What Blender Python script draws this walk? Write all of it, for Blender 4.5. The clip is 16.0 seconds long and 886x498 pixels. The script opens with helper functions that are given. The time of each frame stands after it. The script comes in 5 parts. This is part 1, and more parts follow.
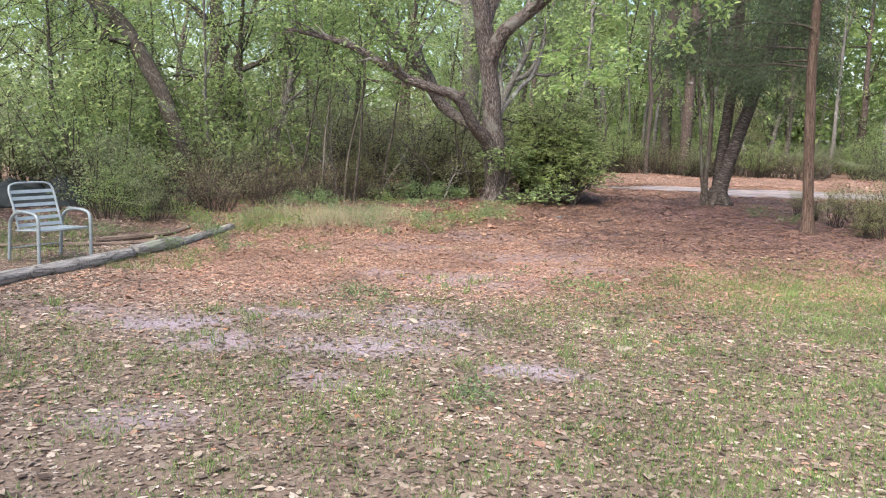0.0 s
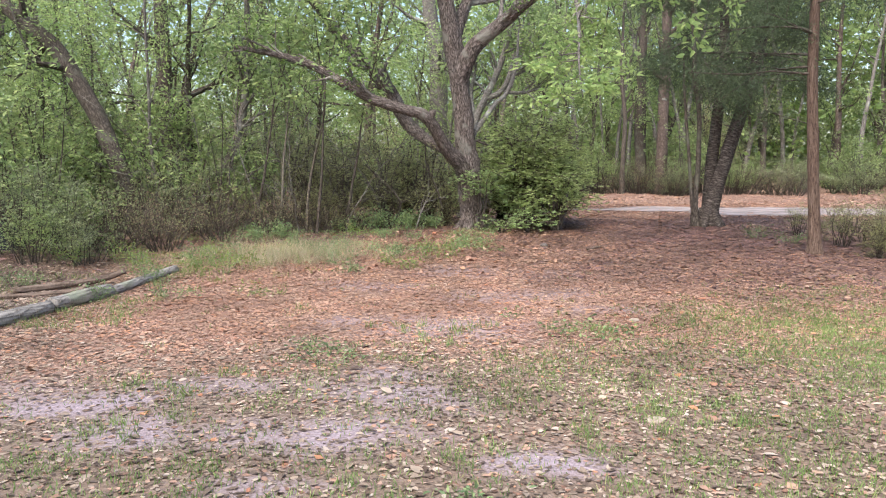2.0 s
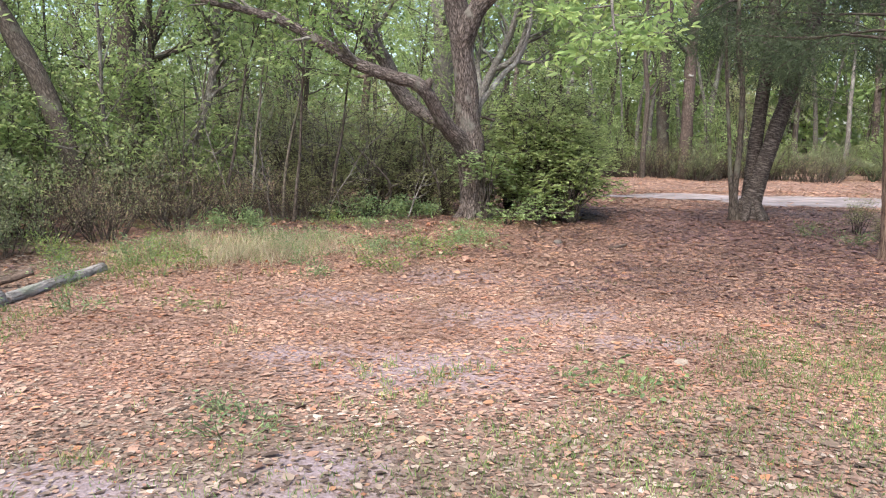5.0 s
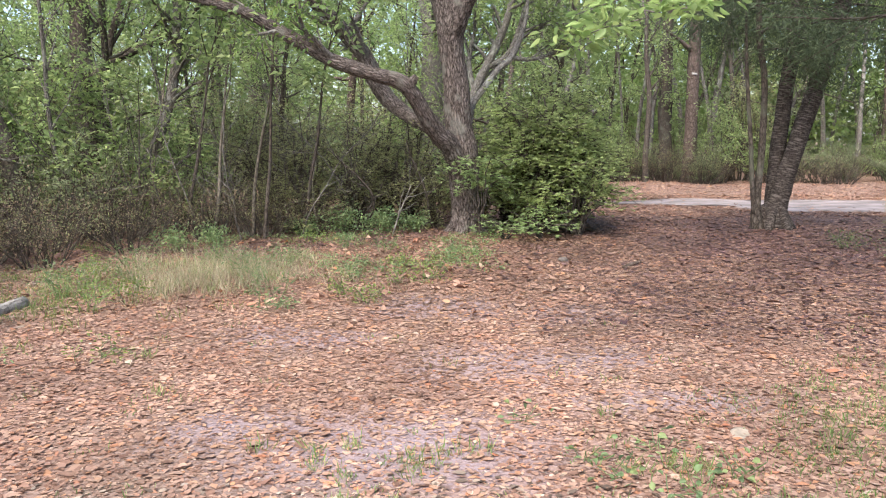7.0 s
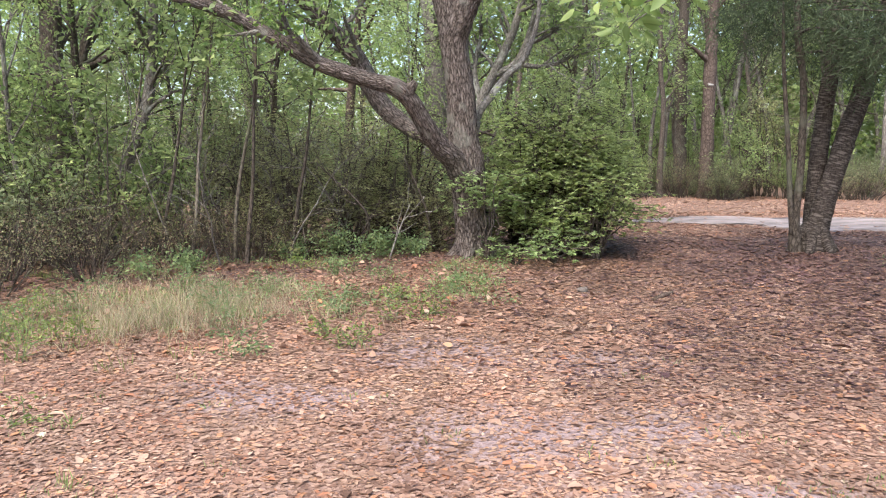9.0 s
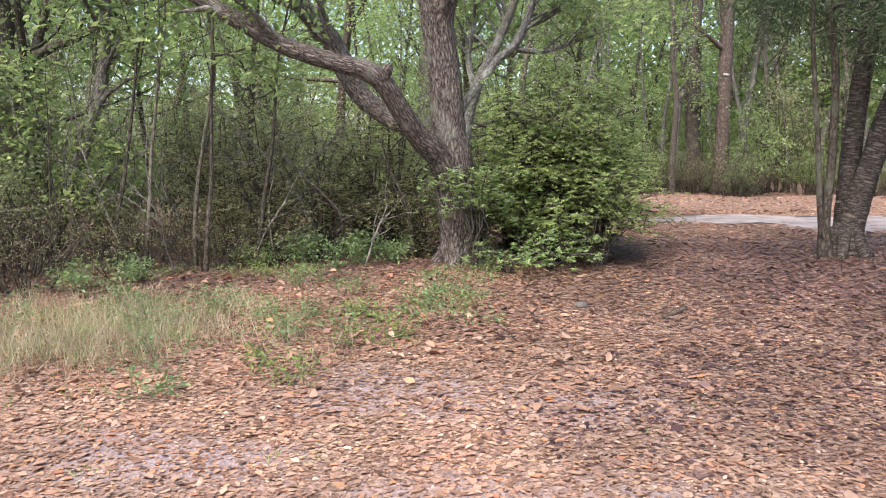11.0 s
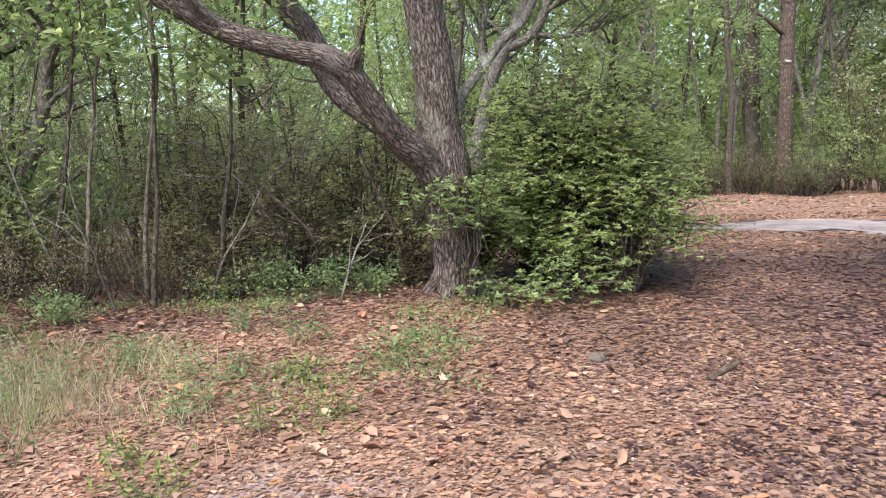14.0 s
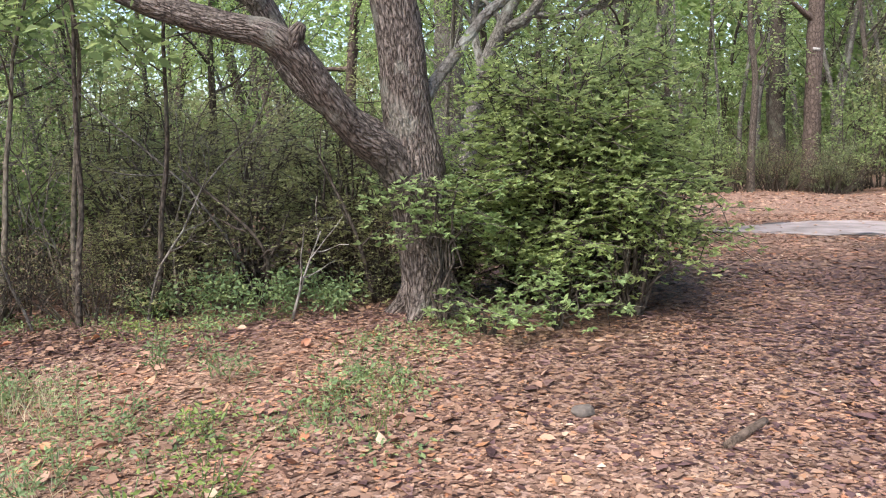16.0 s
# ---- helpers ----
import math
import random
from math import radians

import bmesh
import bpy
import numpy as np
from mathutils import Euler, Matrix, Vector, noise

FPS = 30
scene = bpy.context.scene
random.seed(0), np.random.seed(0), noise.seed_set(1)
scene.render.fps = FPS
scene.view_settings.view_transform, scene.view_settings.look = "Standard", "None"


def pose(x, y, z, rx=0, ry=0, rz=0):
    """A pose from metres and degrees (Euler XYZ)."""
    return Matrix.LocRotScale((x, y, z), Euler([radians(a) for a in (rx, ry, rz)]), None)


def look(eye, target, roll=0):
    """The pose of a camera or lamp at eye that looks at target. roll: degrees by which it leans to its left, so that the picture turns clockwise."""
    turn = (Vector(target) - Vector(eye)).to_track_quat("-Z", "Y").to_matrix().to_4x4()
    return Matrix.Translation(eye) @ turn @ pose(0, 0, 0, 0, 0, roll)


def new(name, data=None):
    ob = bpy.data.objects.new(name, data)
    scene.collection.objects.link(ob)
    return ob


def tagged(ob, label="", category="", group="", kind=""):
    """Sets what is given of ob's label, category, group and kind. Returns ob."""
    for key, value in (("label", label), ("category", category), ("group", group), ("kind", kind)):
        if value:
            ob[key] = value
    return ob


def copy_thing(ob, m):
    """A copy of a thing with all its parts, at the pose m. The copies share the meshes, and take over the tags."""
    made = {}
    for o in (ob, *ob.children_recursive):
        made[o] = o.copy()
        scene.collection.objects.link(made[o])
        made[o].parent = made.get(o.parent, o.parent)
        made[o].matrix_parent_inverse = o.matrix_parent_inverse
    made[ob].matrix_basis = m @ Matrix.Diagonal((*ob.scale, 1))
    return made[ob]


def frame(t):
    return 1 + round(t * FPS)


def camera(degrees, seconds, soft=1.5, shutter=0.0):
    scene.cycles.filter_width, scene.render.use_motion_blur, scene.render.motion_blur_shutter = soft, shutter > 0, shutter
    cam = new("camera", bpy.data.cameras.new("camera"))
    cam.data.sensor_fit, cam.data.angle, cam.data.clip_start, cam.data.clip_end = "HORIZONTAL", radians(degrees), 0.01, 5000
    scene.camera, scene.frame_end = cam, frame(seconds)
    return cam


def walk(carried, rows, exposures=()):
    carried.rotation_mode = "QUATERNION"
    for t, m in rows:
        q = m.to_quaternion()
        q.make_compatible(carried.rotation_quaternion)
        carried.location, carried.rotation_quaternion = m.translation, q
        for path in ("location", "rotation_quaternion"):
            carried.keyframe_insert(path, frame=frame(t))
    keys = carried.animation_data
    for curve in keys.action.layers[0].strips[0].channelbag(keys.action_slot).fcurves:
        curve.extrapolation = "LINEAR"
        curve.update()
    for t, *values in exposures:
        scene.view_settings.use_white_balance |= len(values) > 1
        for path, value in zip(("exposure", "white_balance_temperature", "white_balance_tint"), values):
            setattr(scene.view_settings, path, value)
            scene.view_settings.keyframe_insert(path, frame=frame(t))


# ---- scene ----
cam = camera(59.3, 16.0, 1.1)
METRES, EYE, TILT, LEAN, TURN = 9.7, 1.5, 0.0, 0.0, 3.8
ROWS = [
    (0.0, 0.0, 0.0, 0.0, 0.22, -8.57, -1.44),
    (0.5, -0.0009, 0.0387, 0.0019, 0.14, -7.17, -1.38),
    (1.0, -0.0042, 0.0691, 0.003, -0.43, -6.71, -0.88),
    (1.5, -0.0098, 0.1004, 0.0016, -1.88, -6.55, -0.08),
    (2.0, -0.0049, 0.132, -0.0036, -2.21, -6.72, 0.13),
    (2.5, 0.003, 0.1667, -0.0043, -2.48, -7.96, 0.33),
    (3.0, 0.0051, 0.1991, -0.0037, -2.36, -8.65, 0.3),
    (3.5, 0.0138, 0.2318, -0.0031, -1.95, -8.51, -0.52),
    (4.0, 0.0239, 0.265, -0.0019, -1.19, -8.53, -1.19),
    (6.5, 0.0262, 0.4346, -0.0064, -1.55, -8.0, 0.1),
    (7.0, 0.0381, 0.4671, -0.0058, -1.65, -7.93, 0.09),
    (7.5, 0.0412, 0.4947, -0.0066, -1.73, -7.57, 0.12),
    (8.0, 0.0374, 0.5239, -0.0063, -1.8, -7.18, 0.21),
    (10.5, 0.07, 0.6661, -0.009, -0.19, -6.79, 0.08),
    (11.0, 0.0798, 0.694, -0.0094, -0.38, -7.19, 0.33),
    (11.5, 0.0856, 0.7267, -0.01, -0.54, -7.39, 0.51),
    (12.0, 0.0963, 0.7527, -0.0093, 1.13, -7.31, 0.9),
    (12.5, 0.112, 0.7779, -0.0076, 2.21, -7.43, 1.1),
    (13.0, 0.1167, 0.801, -0.0086, 2.95, -7.16, 1.04),
    (13.5, 0.1243, 0.8301, -0.0067, 3.35, -6.96, 1.77),
    (14.0, 0.1376, 0.858, -0.0082, 3.53, -6.92, 1.83),
    (14.5, 0.1481, 0.8846, -0.0082, 4.46, -7.11, 1.6),
    (15.0, 0.152, 0.9127, -0.0088, 4.6, -7.33, 1.4),
    (15.5, 0.1578, 0.9388, -0.0089, 4.54, -7.31, 1.51),
    (16.0, 0.1689, 0.9691, -0.0071, 4.92, -7.42, 1.68),
]
walk(cam, [(t, pose(0, 0, EYE, TILT, LEAN, TURN) @ pose(METRES * x, METRES * y, METRES * z, 90 + pitch, roll, yaw)) for t, x, y, z, yaw, pitch, roll in ROWS])

# ---- world, sun and exposure ----
SUN_EL, SUN_AZ = 54.0, 205.0      # degrees: height, and compass turn from +y towards +x
world = bpy.data.worlds.new("world")
scene.world = world
world.use_nodes = True
wn, wl = world.node_tree.nodes, world.node_tree.links
sky = wn.new("ShaderNodeTexSky")
sky.sky_type = "NISHITA"
sky.sun_disc = False
sky.sun_elevation, sky.sun_rotation = radians(SUN_EL), radians(SUN_AZ)
sky.air_density, sky.dust_density, sky.ozone_density = 1.0, 2.5, 1.0
wl.new(sky.outputs[0], wn["Background"].inputs[0])
wn["Background"].inputs[1].default_value = 0.15
scene.view_settings.exposure = 1.46

lamp = bpy.data.lights.new("sun", "SUN")
lamp.energy, lamp.angle, lamp.color = 2.2, radians(35), (1.0, 0.94, 0.84)
sun = new("sun", lamp)
a, e = radians(SUN_AZ), radians(SUN_EL)
sun.matrix_world = look((0, 0, 30), Vector((0, 0, 30)) - Vector((math.sin(a) * math.cos(e), math.cos(a) * math.cos(e), math.sin(e))))


# ---- materials ----
def material(name):
    m = bpy.data.materials.new(name)
    m.use_nodes = True
    n, l = m.node_tree.nodes, m.node_tree.links
    return m, n, l, n["Principled BSDF"]


def ramp(n, stops, interpolation="LINEAR"):
    r = n.new("ShaderNodeValToRGB")
    r.color_ramp.interpolation = interpolation
    els = r.color_ramp.elements
    while len(els) < len(stops):
        els.new(0.5)
    for el, (p, c) in zip(els, stops):
        el.position, el.color = p, (*c, 1)
    return r


def mapped(n, l, source, scale):
    mp = n.new("ShaderNodeMapping")
    mp.inputs["Scale"].default_value = scale
    l.new(source, mp.inputs[0])
    return mp.outputs[0]


def leaf_material(name, stops, passing=0.45, rough=0.45, spec=0.35, rich=1.0, tint=0.0):
    """Foliage: colour by leaf, gloss on the face and light that comes through."""
    m, n, l, b = material(name)
    g = n.new("ShaderNodeNewGeometry")
    r = ramp(n, stops)
    l.new(g.outputs["Random Per Island"], r.inputs[0])
    tc = n.new("ShaderNodeTexCoord")
    nz = n.new("ShaderNodeTexNoise")
    nz.inputs["Scale"].default_value = 0.9
    l.new(tc.outputs["Object"], nz.inputs[0])
    hs = n.new("ShaderNodeHueSaturation")
    mr = n.new("ShaderNodeMapRange")
    mr.inputs["From Min"].default_value, mr.inputs["From Max"].default_value = 0.3, 0.7
    mr.inputs["To Min"].default_value, mr.inputs["To Max"].default_value = 0.75, 1.3
    l.new(nz.outputs[0], mr.inputs[0])
    l.new(mr.outputs[0], hs.inputs["Value"])
    l.new(r.outputs[0], hs.inputs["Color"])
    hs.inputs["Saturation"].default_value = rich
    if tint:      # drifts of redder and paler leaves
        drift = n.new("ShaderNodeTexNoise")
        drift.inputs["Scale"].default_value, drift.inputs["Detail"].default_value = 1.7, 4
        l.new(tc.outputs["Object"], drift.inputs[0])
        hue = ramp(n, [(0.36, (1.0, 1.02, 1.0)), (0.64, (1.1, 0.86, 0.78))])
        l.new(drift.outputs[0], hue.inputs[0])
        mul = n.new("ShaderNodeMixRGB")
        mul.blend_type, mul.inputs[0].default_value = "MULTIPLY", tint
        l.new(r.outputs[0], mul.inputs[1])
        l.new(hue.outputs[0], mul.inputs[2])
        l.new(mul.outputs[0], hs.inputs["Color"])
    l.new(hs.outputs[0], b.inputs["Base Color"])
    b.inputs["Roughness"].default_value = rough
    b.inputs["Specular IOR Level"].default_value = spec
    if passing > 0:
        tr = n.new("ShaderNodeBsdfTranslucent")
        hs2 = n.new("ShaderNodeHueSaturation")
        hs2.inputs["Hue"].default_value, hs2.inputs["Value"].default_value = 0.485, 1.5
        l.new(hs.outputs[0], hs2.inputs["Color"])
        l.new(hs2.outputs[0], tr.inputs[0])
        mx = n.new("ShaderNodeMixShader")
        mx.inputs[0].default_value = passing
        l.new(b.outputs[0], mx.inputs[1])
        l.new(tr.outputs[0], mx.inputs[2])
        l.new(mx.outputs[0], n["Material Output"].inputs[0])
    return m


def bark_material(name, dark, mid, light, scale=(26, 7, 1), depth=0.02, lichen=None):
    """Furrowed bark along the stem: UV is metres round and along it."""
    m, n, l, b = material(name)
    uv = n.new("ShaderNodeUVMap")
    tc = n.new("ShaderNodeTexCoord")
    warp = n.new("ShaderNodeTexNoise")
    warp.inputs["Scale"].default_value, warp.inputs["Detail"].default_value = 14, 4
    l.new(tc.outputs["Object"], warp.inputs[0])
    add = n.new("ShaderNodeMixRGB")
    add.blend_type = "LINEAR_LIGHT"
    add.inputs[0].default_value = 0.008
    l.new(uv.outputs[0], add.inputs[1])
    l.new(warp.outputs[1], add.inputs[2])
    vo = n.new("ShaderNodeTexVoronoi")
    vo.feature = "DISTANCE_TO_EDGE"
    vo.inputs["Scale"].default_value = 1
    l.new(mapped(n, l, add.outputs[0], scale), vo.inputs[0])
    fine = n.new("ShaderNodeTexNoise")
    fine.inputs["Scale"].default_value, fine.inputs["Detail"].default_value = 60, 6
    l.new(mapped(n, l, tc.outputs["Object"], (1, 1, 0.4)), fine.inputs[0])
    crack = n.new("ShaderNodeTexVoronoi")
    crack.feature = "DISTANCE_TO_EDGE"
    crack.inputs["Scale"].default_value = 1
    l.new(mapped(n, l, add.outputs[0], (scale[0] * 1.9, scale[1] * 2.6, 1)), crack.inputs[0])
    both = n.new("ShaderNodeMath")
    both.operation = "MULTIPLY_ADD"
    both.inputs[1].default_value = 0.55
    l.new(crack.outputs["Distance"], both.inputs[0])
    l.new(vo.outputs["Distance"], both.inputs[2])
    mr = n.new("ShaderNodeMath")
    mr.operation = "MULTIPLY_ADD"
    mr.inputs[1].default_value = 1.9
    l.new(both.outputs[0], mr.inputs[0])
    half = n.new("ShaderNodeMath")
    half.operation = "MULTIPLY_ADD"
    half.inputs[1].default_value, half.inputs[2].default_value = 0.95, -0.44
    l.new(fine.outputs[0], half.inputs[0])
    l.new(half.outputs[0], mr.inputs[2])
    r = ramp(n, [(0.0, dark), (0.3, mid), (0.85, light)])
    l.new(mr.outputs[0], r.inputs[0])
    out = r.outputs[0]
    big = n.new("ShaderNodeTexNoise")
    big.inputs["Scale"].default_value, big.inputs["Detail"].default_value = 3.5, 5
    l.new(tc.outputs["Object"], big.inputs[0])
    if lichen:
        rr = ramp(n, [(0.56, (0, 0, 0)), (0.66, (0.75, 0.75, 0.75))])
        l.new(big.outputs[0], rr.inputs[0])
        mx = n.new("ShaderNodeMixRGB")
        mx.inputs[2].default_value = (*lichen, 1)
        l.new(rr.outputs[0], mx.inputs[0])
        l.new(out, mx.inputs[1])
        out = mx.outputs[0]
    l.new(out, b.inputs["Base Color"])
    b.inputs["Roughness"].default_value = 0.9
    b.inputs["Specular IOR Level"].default_value = 0.2
    bp = n.new("ShaderNodeBump")
    bp.inputs["Strength"].default_value, bp.inputs["Distance"].default_value = 0.9, depth
    l.new(mr.outputs[0], bp.inputs["Height"])
    l.new(bp.outputs[0], b.inputs["Normal"])
    return m


LEAF_OAK = leaf_material("oak_leaf", [(0, (0.06, 0.11, 0.03)), (0.6, (0.12, 0.2, 0.055)), (1, (0.2, 0.29, 0.08))], 0.5)
LEAF_FRESH = leaf_material("fresh_leaf", [(0, (0.12, 0.2, 0.045)), (0.6, (0.2, 0.32, 0.08)), (1, (0.3, 0.4, 0.11))], 0.55, 0.45, 0.35, 0.85)
LEAF_WOOD = leaf_material("woodland_leaf", [(0, (0.125, 0.19, 0.062)), (0.7, (0.22, 0.315, 0.104)), (1, (0.33, 0.41, 0.14))], 0.6, 0.45, 0.3, 0.86)
LEAF_GREY = leaf_material("shrub_leaf", [(0, (0.11, 0.138, 0.07)), (0.7, (0.172, 0.21, 0.106)), (1, (0.265, 0.3, 0.155))], 0.48, 0.5, 0.3, 0.92)
LEAF_AZALEA = leaf_material("azalea_leaf", [(0, (0.2, 0.26, 0.105)), (0.7, (0.28, 0.355, 0.145)), (1, (0.36, 0.43, 0.18))], 0.56, 0.5, 0.3, 0.97)
LEAF_DARK = leaf_material("dark_leaf", [(0, (0.17, 0.175, 0.09)), (0.7, (0.245, 0.26, 0.13)), (1, (0.33, 0.355, 0.175))], 0.5, 0.5, 0.3)
LEAF_CEDAR = leaf_material("cedar_needle", [(0, (0.036, 0.055, 0.03)), (1, (0.09, 0.12, 0.062))], 0.35, 0.7)
LEAF_RUST = leaf_material("rusty_leaf", [(0, (0.2, 0.145, 0.1)), (0.45, (0.25, 0.19, 0.13)), (0.55, (0.17, 0.19, 0.09)), (1, (0.25, 0.27, 0.13))], 0.3, 0.7)
LEAF_WEED = leaf_material("weed_leaf", [(0, (0.115, 0.185, 0.08)), (0.6, (0.175, 0.265, 0.11)), (1, (0.27, 0.35, 0.13))], 0.4, 0.5, 0.3, 0.9)
LEAF_SPRAY = leaf_material("azalea_shoot", [(0, (0.13, 0.195, 0.075)), (0.6, (0.21, 0.3, 0.115)), (1, (0.3, 0.4, 0.16))], 0.48, 0.45, 0.3, 0.92)
GRASS = leaf_material("grass_blade", [(0, (0.11, 0.19, 0.055)), (0.6, (0.175, 0.265, 0.085)), (1, (0.3, 0.31, 0.14))], 0.35, 0.5)
STRAW = leaf_material("dry_grass", [(0, (0.28, 0.235, 0.15)), (0.5, (0.4, 0.345, 0.235)), (0.75, (0.47, 0.42, 0.3)), (1, (0.2, 0.25, 0.1))], 0.3, 0.6)
LITTER = leaf_material("fallen_leaf", [(0, (0.16, 0.094, 0.07)), (0.2, (0.24, 0.148, 0.11)), (0.5, (0.325, 0.208, 0.156)), (0.78, (0.4, 0.278, 0.212)), (0.9, (0.42, 0.235, 0.135)), (0.95, (0.36, 0.165, 0.1)), (1, (0.52, 0.42, 0.335))], 0.1, 0.65, 0.2, tint=0.4)
# the LITTER tones darkened, so that canopy shade sits in the colour
LITTER_OAK_SHADE = leaf_material("oak_shade_leaf", [(0, (0.09, 0.053, 0.04)), (0.3, (0.17, 0.105, 0.078)), (0.6, (0.245, 0.158, 0.118)), (0.85, (0.32, 0.21, 0.15)), (0.94, (0.36, 0.185, 0.1)), (1, (0.42, 0.32, 0.25))], 0.1, 0.65, 0.2, tint=0.4)
LITTER_TAN = leaf_material("weathered_fallen_leaf", [(0, (0.075, 0.052, 0.04)), (0.3, (0.15, 0.11, 0.085)), (0.65, (0.245, 0.188, 0.145)), (0.9, (0.36, 0.285, 0.22)), (1, (0.46, 0.38, 0.32))], 0.1, 0.65, 0.2)
# older leaves, with the trees' shade worked into their dark tones
LITTER_OLD_SHADED = leaf_material("old_shaded_leaf", [(0, (0.028, 0.015, 0.016)), (0.4, (0.08, 0.042, 0.042)), (0.8, (0.14, 0.08, 0.077)), (1, (0.27, 0.165, 0.15))], 0.1, 0.5, 0.35)
LEAF_LIME = leaf_material("lime_leaf", [(0, (0.14, 0.21, 0.055)), (0.6, (0.21, 0.29, 0.085)), (1, (0.3, 0.35, 0.13))], 0.45, 0.5, 0.3)

BARK_OAK = bark_material("oak_bark", (0.022, 0.017, 0.015), (0.1, 0.08, 0.072), (0.25, 0.208, 0.19), (42, 8, 1), 0.03, (0.22, 0.21, 0.185))
BARK_GREY = bark_material("grey_bark", (0.055, 0.047, 0.042), (0.14, 0.124, 0.112), (0.245, 0.224, 0.2), (40, 14, 1), 0.014, (0.28, 0.28, 0.245))
BARK_LICHEN = bark_material("lichened_bark", (0.07, 0.063, 0.057), (0.165, 0.152, 0.138), (0.27, 0.255, 0.235), (34, 14, 1), 0.014, (0.42, 0.43, 0.39))
BARK_CEDAR = bark_material("dark_bark", (0.022, 0.017, 0.015), (0.052, 0.041, 0.036), (0.14, 0.118, 0.105), (8, 34, 1), 0.012)
BARK_RED = bark_material("red_bark", (0.035, 0.022, 0.017), (0.095, 0.062, 0.048), (0.165, 0.118, 0.094), (60, 3, 1), 0.012)
BARK_PINE = bark_material("pine_bark", (0.035, 0.026, 0.022), (0.085, 0.063, 0.054), (0.145, 0.112, 0.098), (16, 7, 1), 0.015)
BARK_PALE = bark_material("pale_bark", (0.05, 0.042, 0.034), (0.11, 0.094, 0.075), (0.19, 0.165, 0.135), (30, 10, 1), 0.006, (0.15, 0.16, 0.1))
BARK_WOOD = bark_material("woodland_bark", (0.028, 0.022, 0.018), (0.068, 0.055, 0.046), (0.13, 0.108, 0.092), (34, 11, 1), 0.012, (0.13, 0.13, 0.1))


def plain_material(name, c, rough=0.6, metal=0.0, scale=18, spread=0.3, bump=0.003):
    m, n, l, b = material(name)
    tc = n.new("ShaderNodeTexCoord")
    nz = n.new("ShaderNodeTexNoise")
    nz.inputs["Scale"].default_value, nz.inputs["Detail"].default_value = scale, 8
    l.new(tc.outputs["Object"], nz.inputs[0])
    r = ramp(n, [(0.3, tuple(v * (1 - spread) for v in c)), (0.7, tuple(min(1, v * (1 + spread)) for v in c))])
    l.new(nz.outputs[0], r.inputs[0])
    l.new(r.outputs[0], b.inputs["Base Color"])
    b.inputs["Roughness"].default_value, b.inputs["Metallic"].default_value = rough, metal
    bp = n.new("ShaderNodeBump")
    bp.inputs["Distance"].default_value = bump
    l.new(nz.outputs[0], bp.inputs["Height"])
    l.new(bp.outputs[0], b.inputs["Normal"])
    return m


CHAIR_PAINT = plain_material("powder_coat", (0.235, 0.265, 0.275), 0.45, 0.0, 30, 0.15, 0.0005)
CHAIR_STRAP = plain_material("vinyl_strap", (0.235, 0.275, 0.3), 0.5, 0.0, 20, 0.12, 0.0005)
TARP = plain_material("tarpaulin", (0.014, 0.018, 0.02), 0.7, 0.0, 4, 0.5, 0.01)
TARP.node_tree.nodes["Principled BSDF"].inputs["Specular IOR Level"].default_value = 0.15
DEADWOOD = bark_material("weathered_wood", (0.085, 0.076, 0.069), (0.21, 0.192, 0.178), (0.32, 0.296, 0.275), (18, 3, 1), 0.012, (0.2, 0.22, 0.16))
DEADDARK = bark_material("rotten_wood", (0.045, 0.033, 0.026), (0.12, 0.088, 0.07), (0.2, 0.15, 0.122), (18, 3, 1), 0.01)
STONE = plain_material("dull_stone", (0.12, 0.1, 0.088), 0.85, 0.0, 25, 0.3, 0.01)
MARK = plain_material("white_blaze", (0.3, 0.285, 0.275), 0.7, 0.0, 25, 0.25, 0.001)


